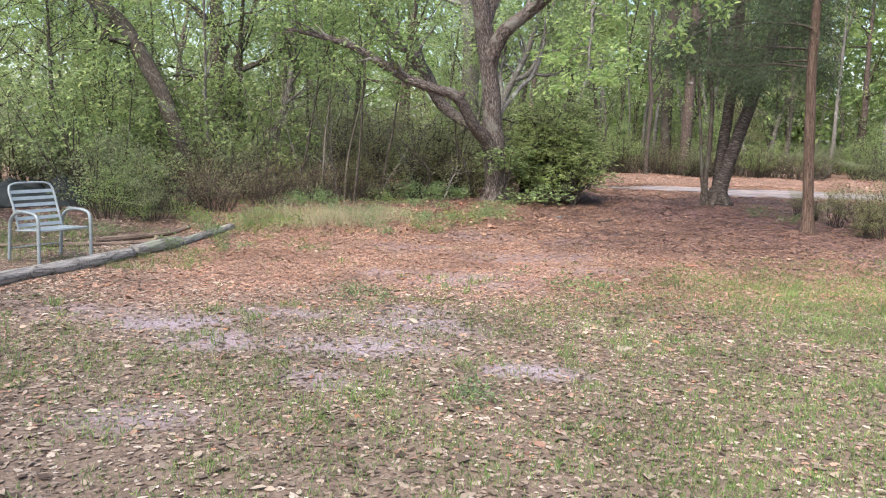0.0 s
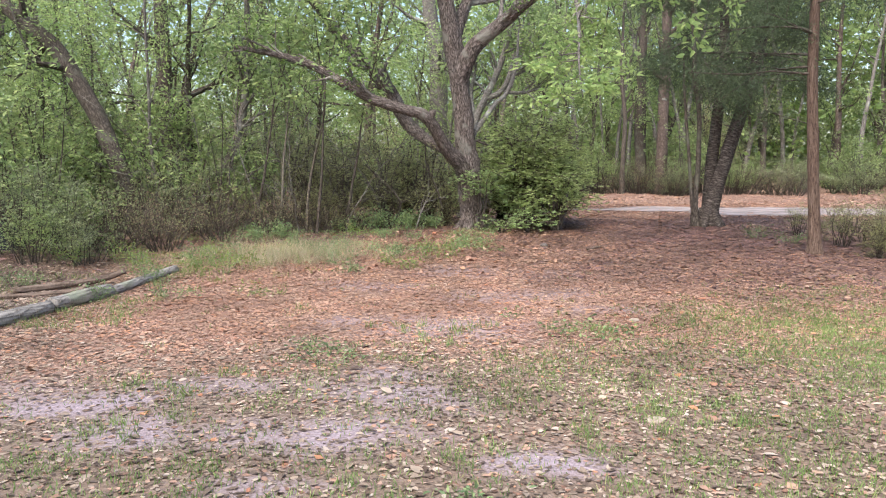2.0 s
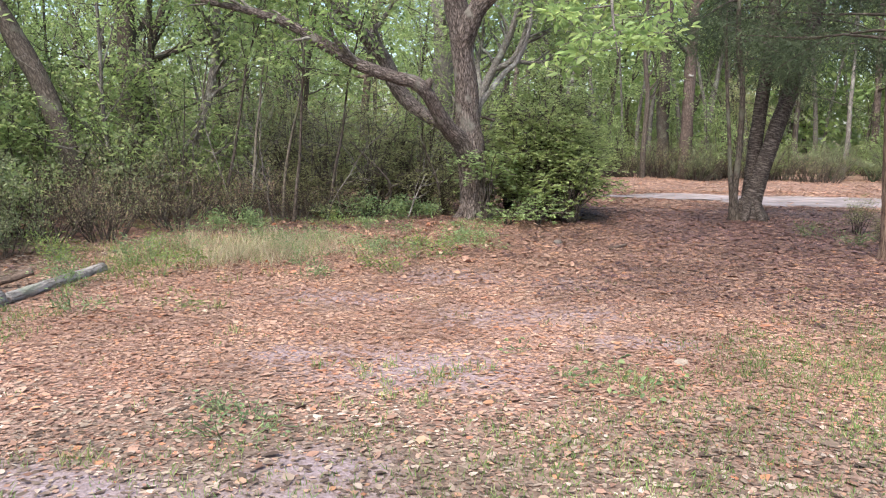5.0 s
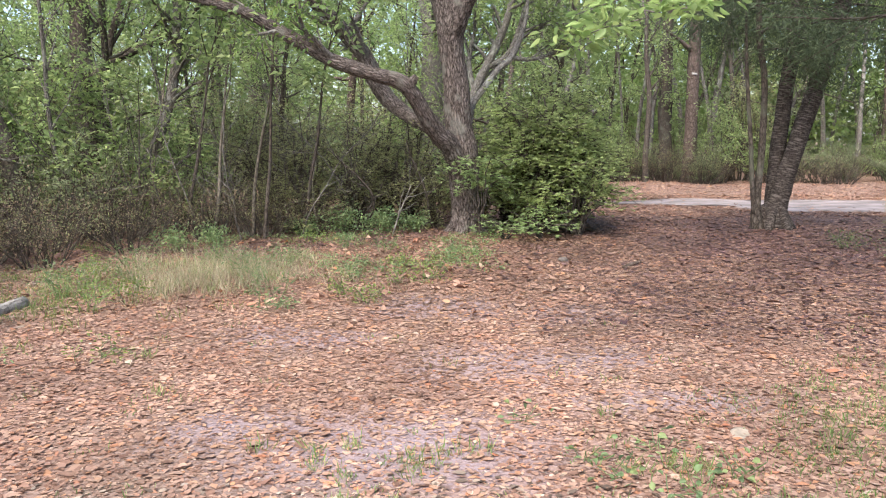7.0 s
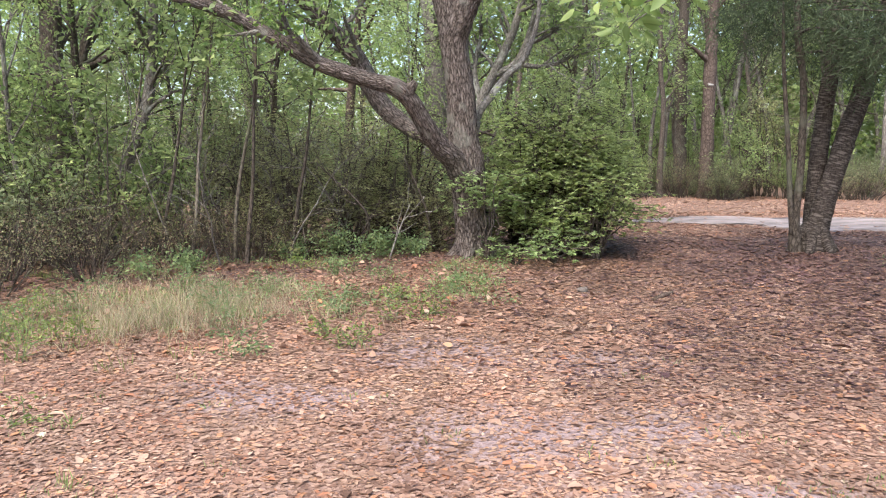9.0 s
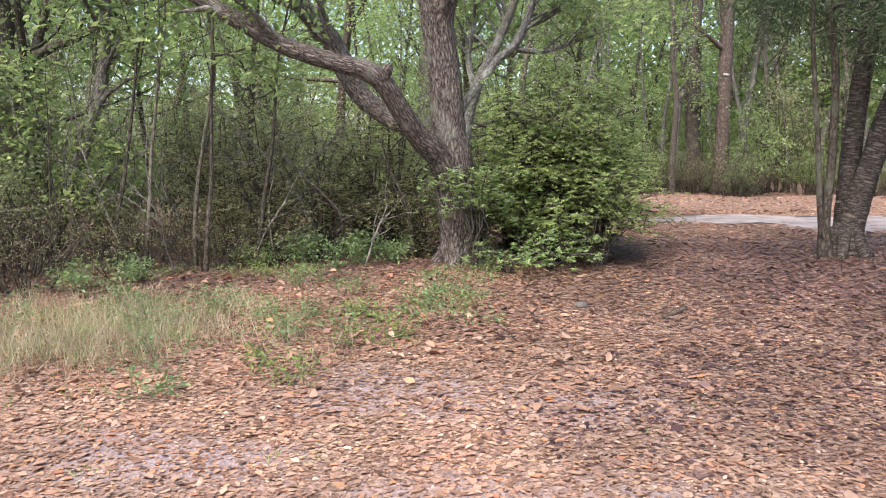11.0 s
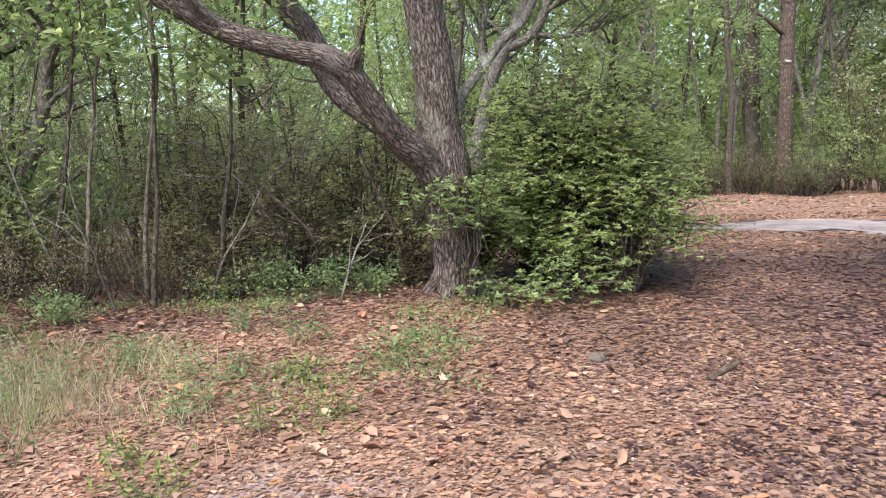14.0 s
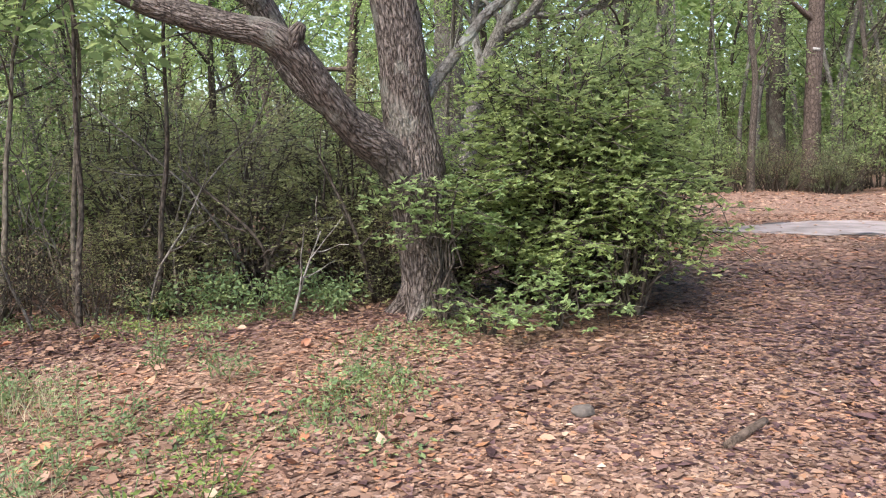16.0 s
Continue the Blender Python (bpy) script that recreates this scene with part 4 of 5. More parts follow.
low_plants("leafy_seedling", "low green leafy plant before the bushes", "low green plants", ((-1.76, 15.2, 0.42), (-1.35, 15.0, 0.34), (-1.05, 15.35, 0.32), (-0.6, 15.1, 0.24), (-2.3, 15.2, 0.26), (-3.56, 13.73, 0.26), (-3.3, 14.3, 0.25)), 0.26, 8, 3, 0.042, 0.02, LEAF_WEED, 5)
low_plants("ferny_weed", "small ferny green weed in fallen leaves", "ferny weeds", ((-1.12, 12.19, 0.2), (-0.95, 13.6, 0.18), (-1.7, 10.95, 0.18), (-1.75, 11.5, 0.26), (-2.2, 12.3, 0.32), (-2.75, 12.8, 0.34), (-3.3, 12.2, 0.36), (-2.1, 13.2, 0.2), (-1.45, 13.9, 0.16), (-1.3, 12.9, 0.12), (-1.2, 7.2, 0.08), (-1.16, 6.9, 0.08), (-0.15, 4.4, 0.07), (-3.6, 11.3, 0.34), (-3.3, 9.4, 0.16), (-3.9, 10.3, 0.24), (-4.05, 9.3, 0.2), (-6.2, 10.6, 0.25), (-5.4, 10.2, 0.22), (-0.1, 13.5, 0.1), (4.7, 14.2, 0.2), (5.0, 13.6, 0.16)), 0.22, 5, 2, 0.034, 0.014, LEAF_WEED, 5)
low_plants("lime_weed", "bright yellow-green weed in fallen leaves", "lime weeds", ((-0.42, 12.2, 0.22), (-0.55, 12.05, 0.14), (-0.85, 11.3, 0.16), (-1.02, 11.65, 0.14), (-3.15, 10.8, 0.3), (-2.95, 11.2, 0.26), (-2.5, 9.55, 0.12), (-3.7, 11.9, 0.3), (-4.5, 11.4, 0.34), (-4.2, 11.0, 0.3), (-5.8, 11.9, 0.34), (-5.4, 11.5, 0.3), (-6.2, 12.0, 0.34), (-4.9, 11.9, 0.3), (-0.7, 12.9, 0.1), (-2.0, 14.5, 0.2)), 0.17, 5, 2, 0.034, 0.015, LEAF_LIME, 4)
low_plants("broad_leaf_weed", "flat broad-leaved green weed on sand", "broad-leaved weeds", ((0.77, 7.92, 0.06), (1.03, 7.7, 0.06), (0.94, 8.15, 0.05), (1.25, 7.92, 0.05), (0.6, 8.05, 0.05), (0.88, 7.75, 0.05), (0.35, 8.6, 0.05)), 0.08, 3, 1, 0.045, 0.03, LEAF_WEED, 3)


# ---- the woods ----
def wood_tree(rng, height, r, first, reach, count, per, L, W, leaf, bark, lean=0.1, droop=0.15):
    t = thing("woodland_tree", "slender woodland tree with thin crooked branches and light leaves", "tree", "woodland trees")
    trunk = wander(rng, (0, 0, -0.1), (rng.normal() * lean, rng.normal() * lean, 1), height, r, 0.012, 9, 0.13, 0.3)
    trunk[0, 3] *= 1.25
    g, f, pts = Geo(), Geo(), []
    part("trunk", tube(Geo(), trunk, 9, 0.06, 0.35, rng), bark, t, smooth=True)
    for w in twigs(g, rng, trunk, count, reach, 4, first, 1.3, 0.1, 0.3):
        pts.append(w[2:, :3])
        for v in twigs(g, rng, w, 4, reach * 0.45, 3, 0.25, 1.0, 0.0, seg=2):
            pts.append(np.vstack([v[1:, :3], (v[:-1, :3] + v[1:, :3]) / 2]))
    tagged(part("branchwork", g, bark, t), kind="stuff")
    C = np.vstack(pts)
    C = C[(C[:, 2] < 4.6) | (rng.random(len(C)) < 0.3)]     # the tops are thin and let the light down
    clumps(f, rng, C, per, 0.3, L, W, 0.9, droop, 0.6)
    part("crown", f, leaf, t)
    return t


rng = np.random.default_rng(404)
near = [wood_tree(rng, 6.5, 0.06, 0.14, 1.7, 18, 14, 0.058, 0.027, LEAF_WOOD, BARK_WOOD),
        wood_tree(rng, 8.0, 0.085, 0.18, 1.9, 18, 14, 0.06, 0.028, LEAF_WOOD, BARK_WOOD),
        wood_tree(rng, 5.0, 0.04, 0.1, 1.4, 16, 14, 0.054, 0.026, LEAF_FRESH, BARK_GREY),
        wood_tree(rng, 7.0, 0.06, 0.14, 1.7, 18, 14, 0.06, 0.028, LEAF_FRESH, BARK_WOOD, 0.2),
        wood_tree(rng, 5.5, 0.03, 0.2, 1.2, 14, 11, 0.05, 0.023, LEAF_GREY, BARK_PALE, 0.14)]
wide = [wood_tree(rng, 8.5, 0.09, 0.1, 2.2, 20, 9, 0.12, 0.058, LEAF_WOOD, BARK_WOOD),
        wood_tree(rng, 7.5, 0.07, 0.08, 2.0, 20, 9, 0.115, 0.055, LEAF_FRESH, BARK_WOOD, 0.15),
        wood_tree(rng, 11.0, 0.15, 0.25, 2.4, 20, 9, 0.125, 0.06, LEAF_WOOD, BARK_PINE, 0.04),
        wood_tree(rng, 9.5, 0.12, 0.12, 2.3, 22, 9, 0.12, 0.058, LEAF_GREY, BARK_WOOD, 0.06)]
bushes = [shrub("woodland_shrub", "grey-green leafy shrub in the understorey", "shrub", rng, (0.9, 0.9, 1.4), 15, 8, 0.065, 0.03, LEAF_GREY, BARK_WOOD, 0.0, False, "understorey shrubs"),
          shrub("woodland_shrub", "green leafy shrub in the understorey", "shrub", rng, (1.0, 1.0, 2.2), 13, 7, 0.09, 0.042, LEAF_WOOD, BARK_WOOD, 0.1, False, "understorey shrubs"),
          shrub("woodland_shrub", "bare twiggy brown shrub in the understorey", "shrub", rng, (0.9, 0.9, 1.2), 26, 3, 0.036, 0.016, LEAF_RUST, BARK_WOOD, 0.1, False, "understorey shrubs"),
          shrub("woodland_shrub", "tall dark shrub in the understorey", "shrub", rng, (0.8, 0.8, 2.7), 12, 7, 0.085, 0.04, LEAF_DARK, BARK_WOOD, 0.1, False, "understorey shrubs"),
          shrub("woodland_shrub", "pale green broad-leaved shrub at the wood's edge", "shrub", rng, (0.9, 0.9, 1.2), 16, 5, 0.08, 0.045, LEAF_WOOD, BARK_WOOD, 0.0, False, "understorey shrubs")]


def in_wood(x, y):
    """Left wood, the wood beyond the track, the right-hand thicket and the ring behind."""
    edge = np.interp(x, [-30, -12, -8, -5, -3, -1, 0.5, 1.6, 2.6, 3.5, 6, 12, 30], [4, 9, 14.2, 15.0, 17.6, 18.6, 19.0, 20, 26, 29.5, 30, 30.5, 29])
    return y > edge or (x > 7.5 + 0.1 * y and y < 17) or (x < -8.5 and y < 10) or y < -5


def plant(rng, models, count, area, gap, scale, placed, far=False):
    for q in range(count * 6):
        if count == 0:
            break
        x, y = rng.uniform(area[0], area[1]), rng.uniform(area[2], area[3])
        if not in_wood(x, y) or any((x - u) ** 2 + (y - v) ** 2 < gap * gap for u, v in placed):
            continue
        placed.append((x, y))
        s = rng.uniform(*scale)
        m = pose(x, y, on_ground(x, y), rng.normal() * 2, rng.normal() * 2, rng.uniform(0, 360)) @ Matrix.Diagonal((s, s, s * rng.uniform(0.85, 1.15), 1))
        copy_thing(models[rng.integers(len(models))], m)
        count -= 1


placed = []
plant(rng, near, 12, (-13, -5.5, 14, 19), 0.8, (0.8, 1.15), placed)
plant(rng, near, 22, (-11, 4, 15, 24), 0.9, (0.8, 1.15), placed)
plant(rng, [wide[0], wide[3], wide[1]], 17, (3, 20, 30.5, 38), 1.3, (0.85, 1.15), placed)
plant(rng, wide, 7, (-17, -2, 26, 36), 1.4, (0.9, 1.15), placed)
plant(rng, wide, 28, (-20, 22, 23, 42), 1.5, (0.85, 1.2), placed)
plant(rng, wide, 14, (8, 20, 6, 24), 1.8, (0.8, 1.1), placed)
plant(rng, wide, 12, (-16, 18, -18, 8), 2.5, (0.8, 1.1), placed)
# unseen trees, added behind and to the left only to shade the foreground
for x, y, s in ((-3.5, -2.2, 1.15), (-0.8, -3.6, 1.2), (2.6, -4.4, 1.1), (5.2, -2.8, 1.0), (-6.4, 0.5, 1.2), (-8.2, 3.2, 1.25), (-9.8, 8.6, 1.0), (-6.2, -2.6, 1.2)):
    copy_thing(wide[3], pose(x, y, on_ground(x, y), 0, 0, 70 * x) @ Matrix.Diagonal((s, s, s, 1)))
pole = wood_tree(rng, 11.0, 0.1, 0.42, 1.5, 14, 6, 0.11, 0.05, LEAF_WOOD, BARK_GREY, 0.05)
pole.matrix_basis = pose(8.6, 33.0, 0.1)
for q in range(22):
    x, y = 1.8 + 0.66 * q + rng.uniform(-0.4, 0.4), rng.uniform(29.6, 37)
    s = rng.uniform(0.55, 1.25)
    copy_thing(pole, pose(x, y, on_ground(x, y), rng.normal() * 2, rng.normal() * 2, 83 * q) @ Matrix.Diagonal((s, s, 1.0, 1)))
low = []
plant(rng, bushes, 34, (-12, 3, 14, 22), 0.7, (0.65, 1.1), low)
plant(rng, bushes, 44, (-14, 22, 22, 38), 0.9, (0.8, 1.3), low)
plant(rng, bushes, 16, (7, 14, 8, 20), 0.9, (0.6, 1.0), low)
plant(rng, bushes, 16, (-14, -8, 6, 14), 0.9, (0.6, 1.0), low)
# low growth along the near edge of the wood and beyond the track
for q, (x, y, s) in enumerate(((-4.7, 12.9, 0.6), (-5.4, 12.75, 0.75), (-6.1, 13.0, 0.8), (-6.8, 13.6, 0.8), (-4.1, 13.8, 0.6), (-5.2, 13.7, 0.9), (-4.6, 14.6, 0.85), (-3.5, 14.7, 0.6), (-2.8, 15.2, 0.6), (-3.6, 15.4, 0.8),
                               (-9.3, 12.2, 0.8), (-9.8, 13.2, 1.0), (-8.6, 14.4, 1.0), (-7.4, 14.7, 0.9), (-2.2, 15.5, 0.5), (6.3, 13.9, 0.45), (6.9, 12.9, 0.55), (6.6, 14.9, 0.5), (7.4, 14.2, 0.7))):
    copy_thing(bushes[(0, 2, 4, 0)[q % 4] if x < -4.9 else 2], pose(x, y, on_ground(x, y), 0, 0, 77 * q) @ Matrix.Diagonal((s, s, s, 1)))
for q, (x, y, s) in enumerate(((6.0, 12.3, 0.3), (6.6, 13.1, 0.35), (5.7, 13.4, 0.25), (7.1, 12.4, 0.4), (5.5, 14.6, 0.2), (7.2, 11.2, 0.4))):
    copy_thing(bushes[3], pose(x, y, on_ground(x, y), 0, 0, 60 * q) @ Matrix.Diagonal((s * 1.4, s * 1.4, s, 1)))
for q in range(52):
    x, y = rng.uniform(2.6, 17), rng.uniform(28.4, 31.5)
    s = rng.uniform(0.4, 1.0) * (1 + 0.5 * (q % 7 == 0))
    copy_thing(bushes[(2, 0, 2, 1, 0)[q % 5]], pose(x, y, on_ground(x, y), 0, 0, 51 * q) @ Matrix.Diagonal((s, s, s, 1)))
# the leafy thicket behind the chair
for q, (x, y, s) in enumerate(((-6.6, 12.5, 0.9), (-7.3, 13.4, 1.15), (-5.9, 12.5, 0.8), (-6.9, 15.3, 1.2), (-5.3, 14.5, 0.95), (-7.9, 14.9, 1.3), (-8.8, 13.9, 1.2), (-5.0, 15.4, 1.1), (-5.3, 11.7, 0.45), (-6.0, 11.6, 0.4))):
    copy_thing(bushes[(0, 1, 0, 1)[q % 4]], pose(x, y, on_ground(x, y), 0, 0, 113 * q) @ Matrix.Diagonal((s, s, s, 1)))
for q, (x, y, s) in enumerate(((-8.9, 15.0, 1.0), (-9.9, 14.2, 1.0), (-5.6, 16.4, 0.95), (-7.9, 16.8, 1.0))):
    copy_thing(near[(0, 3, 1)[q % 3]], pose(x, y, on_ground(x, y), 0, 0, 47 * q) @ Matrix.Diagonal((s, s, s, 1)))
# the models themselves stand in the wood too
for q, ob in enumerate(near + wide):
    ob.matrix_basis = pose(-16 + 4 * q, 44, 0.1)
for q, ob in enumerate(bushes):
    ob.matrix_basis = pose(-9 + 3.2 * q, 31 + 2 * (q % 2), 0.1)


def far_woods():
    """The wood closes all round, as leaf clumps past the single trees."""
    rng = np.random.default_rng(9)
    n = 5600
    a = np.where(rng.random(n) < 0.3, rng.uniform(0.05, 0.65, n), rng.uniform(-1.25, 1.25, n))
    d = rng.uniform(40, 58, n)
    z = 13 * rng.random(n) ** 1.2 + 0.2
    C = np.stack([d * np.sin(a), d * np.cos(a), z], 1)
    g = clumps(Geo(), rng, C, 24, 1.3, 0.36, 0.2, 0.5, 0.1, 0.7)
    tagged(part("far_woods", g, LEAF_WOOD), "distant wall of light green woodland foliage", "woods", kind="stuff")
    n = 1300
    a, d = rng.uniform(-0.75, 0.6, n), rng.uniform(36, 46, n)
    C = np.stack([d * np.sin(a), d * np.cos(a), 9 * rng.random(n) + 1.0], 1)
    g = clumps(Geo(), rng, C, 20, 1.1, 0.3, 0.17, 0.5, 0.1, 0.6)
    tagged(part("far_woods", g, LEAF_FRESH), "distant fresh green foliage in thin tiers", "woods", kind="stuff")


far_woods()


# trees that stand out in the wood
def lone_trunk(name, label, x, y, rows, bark, seed, k=14, forks=()):
    t = thing(name, label, "tree", m=pose(x, y, on_ground(x, y)))
    rng = np.random.default_rng(seed)
    limb_part("trunk", np.array(rows, float), k, t, seed=seed, mat=bark, step=0.15)
    for q, f in enumerate(forks):
        limb_part("limb", np.array(f, float), 10, t, seed=seed + q + 1, mat=bark, step=0.12)
    g, fo, pts = Geo(), Geo(), []
    for rr in [rows, *forks]:
        for w in twigs(g, rng, np.array(rr, float), 10, 1.5, 4, 0.45, 1.0, 0.1):
            pts.append(w[2:, :3])
            for v in twigs(g, rng, w, 3, 0.6, 3, 0.3, 0.9, 0.0):
                pts.append(v[1:, :3])
    tagged(part("branchwork", g, bark, t), kind="stuff")
    clumps(fo, rng, np.vstack(pts), 5, 0.25, 0.11, 0.05, 0.5, 0.15)
    part("crown", fo, LEAF_WOOD, t)
    return t


lone_trunk("leaning_tree", "thick dark tree leaning over the wood's edge", -6.0, 14.8, [(0.1, 0, -0.1, 0.19), (-0.05, 0, 0.8, 0.165), (-0.45, 0, 1.9, 0.15), (-0.85, 0, 2.7, 0.145), (-1.25, 0, 3.3, 0.135), (-1.8, 0, 3.75, 0.12), (-2.8, 0.2, 4.6, 0.1), (-3.8, 0.3, 5.6, 0.05)], BARK_WOOD, 61)
lone_trunk("dark_tree", "dark upright trunk with a crooked limb in the thicket", -6.1, 17.0, [(0, 0, -0.1, 0.24), (0, 0, 1.0, 0.18), (-0.05, 0, 2.4, 0.16), (-0.1, 0.1, 4, 0.14), (-0.2, 0.1, 7, 0.06)], BARK_WOOD, 62, forks=([(0, 0, 2.2, 0.08), (0.5, 0, 2.6, 0.065), (1.2, 0, 2.9, 0.055), (2, 0, 3.5, 0.03)],))
lone_trunk("forked_tree", "grey leaning stem forking low in the thicket", -5.0, 16.0, [(0, 0, -0.1, 0.1), (0.1, 0, 0.7, 0.085), (0.5, 0, 1.5, 0.075), (0.72, 0, 2.3, 0.07), (0.8, 0, 3.2, 0.06), (0.9, 0, 6, 0.02)], BARK_GREY, 63, forks=([(0.05, 0, 0.3, 0.07), (-0.3, 0, 1.0, 0.05), (-0.45, 0, 1.9, 0.03)],))
lone_trunk("grey_oak", "grey lichened oak behind the large oak", -0.9, 22.5, [(0, 0, -0.1, 0.34), (0, 0, 1.0, 0.27), (0.05, 0, 2.6, 0.25), (0.05, 0, 3.8, 0.23), (-0.2, 0, 5.5, 0.18), (-0.4, 0, 8, 0.08)], BARK_GREY, 64, 18)
lone_trunk("grey_oak", "pale grey oak with crooked lichened limbs", -0.2, 18.6, [(0, 0, -0.1, 0.13), (0.1, 0, 1.2, 0.1), (0.28, 0, 2.1, 0.085), (0.5, 0, 2.6, 0.075), (0.72, 0, 3.05, 0.068), (0.92, 0, 3.6, 0.06), (1.25, 0, 5, 0.04)], BARK_LICHEN, 65, 14, ([(0.5, 0, 2.6, 0.065), (0.88, 0, 2.8, 0.06), (1.12, 0, 3.35, 0.055), (1.3, 0, 4.2, 0.04)], [(0.85, 0, 2.78, 0.045), (1.35, 0.1, 2.75, 0.035), (2.05, 0.2, 2.98, 0.018)], [(0.3, 0, 2.15, 0.05), (0.2, 0.1, 2.7, 0.045), (0.32, 0.1, 3.3, 0.03)], [(1.0, 0, 3.05, 0.03), (1.5, 0, 3.3, 0.025), (1.8, 0.1, 3.8, 0.015)]))
# thin bare stems of the thicket
for q in range(16):
    r16 = np.random.default_rng(300 + q)
    x, y = -4.7 + 0.2 * q + r16.uniform(-0.2, 0.2), 15.0 + r16.uniform(-0.3, 0.9)
    dead_stem = thing("bare_stem", "thin bare grey stem standing in the thicket", "stem", "bare stems", pose(x, y, on_ground(x, y)))
    w = wander(r16, (0, 0, -0.04), (r16.normal() * 0.28, r16.normal() * 0.1, 1), r16.uniform(1.3, 3.2), 0.014, 0.004, 8, 0.3, 0.15)
    part("stem", tube(Geo(), w, 6, 0.05, 0.12, r16), (BARK_GREY, BARK_PALE, BARK_WOOD)[q % 3], dead_stem, smooth=True)
    g = Geo()
    for v in twigs(g, r16, w, 7, 0.7, 4, 0.25, 0.8, 0.2, 0.4):
        twigs(g, r16, v, 3, 0.3, 3, 0.3, 0.9, 0.1)
    tagged(part("branchwork", g, BARK_GREY, dead_stem), kind="stuff")
# slim stems standing at the edge of the wood
for q, (x, y, dx, h) in enumerate(((-2.75, 14.95, 0.1, 4.5), (-3.45, 15.0, -0.15, 4.0), (-2.35, 15.35, 0.1, 4.2), (-3.0, 15.3, 0.2, 5.0), (-3.9, 15.2, 0.05, 4.5), (-4.4, 15.3, -0.2, 4.0))):
    w = wander(np.random.default_rng(200 + q), (0, 0, -0.05), (dx * 0.5, 0.02, 1), h, 0.03, 0.005, 9, 0.2, 0.25)
    lone_trunk("sapling", "slim crooked sapling at the wood's edge", x, y, w, (BARK_WOOD, BARK_PALE)[q % 2], 90 + q, 8)
bt = lone_trunk("pine_tree", "tall reddish-brown pine with a white paint blaze", 6.9, 29.5, [(0, 0, -0.1, 0.25), (0, 0, 1.2, 0.2), (0.02, 0, 4, 0.18), (0.05, 0, 7.5, 0.15), (0, 0, 11, 0.08)], BARK_PINE, 66, 16)
lone_trunk("dark_pine", "dark pine trunk close behind another", 6.4, 30.6, [(0, 0, -0.1, 0.25), (0, 0, 1.2, 0.2), (-0.05, 0, 4, 0.18), (0, 0, 8, 0.1)], BARK_WOOD, 67)
lone_trunk("thin_tree", "thin grey trunk at the track's far side", 5.42, 29.0, [(0, 0, -0.1, 0.1), (0, 0, 1.0, 0.085), (0.05, 0, 2.6, 0.075), (-0.1, 0, 4.5, 0.06), (0, 0, 9.5, 0.01)], BARK_WOOD, 68)
g = Geo()
g.add([(x, y, z) for x, z in ((-0.08, 3.32), (0.08, 3.3), (0.08, 3.36), (-0.08, 3.385)) for y in (-0.2, -0.15)], [(0, 2, 3, 1), (2, 4, 5, 3), (4, 6, 7, 5), (6, 0, 1, 7), (0, 6, 4, 2), (1, 3, 5, 7)])
part("paint_blaze", g, MARK, bt, "white painted blaze on the trunk")


# ---- patio chair ----
def bar_box(bm, cx, cy, cz, sx, sy, sz, tilt=0.0, bevel=0.004):
    r = bmesh.ops.create_cube(bm, size=1, matrix=Matrix.Translation((cx, cy, cz)) @ Matrix.Rotation(tilt, 4, "X") @ Matrix.Diagonal((sx, sy, sz, 1)))
    ed = list({e for v in r["verts"] for e in v.link_edges})
    bmesh.ops.bevel(bm, geom=ed, offset=bevel, segments=2, affect="EDGES")
    return bm


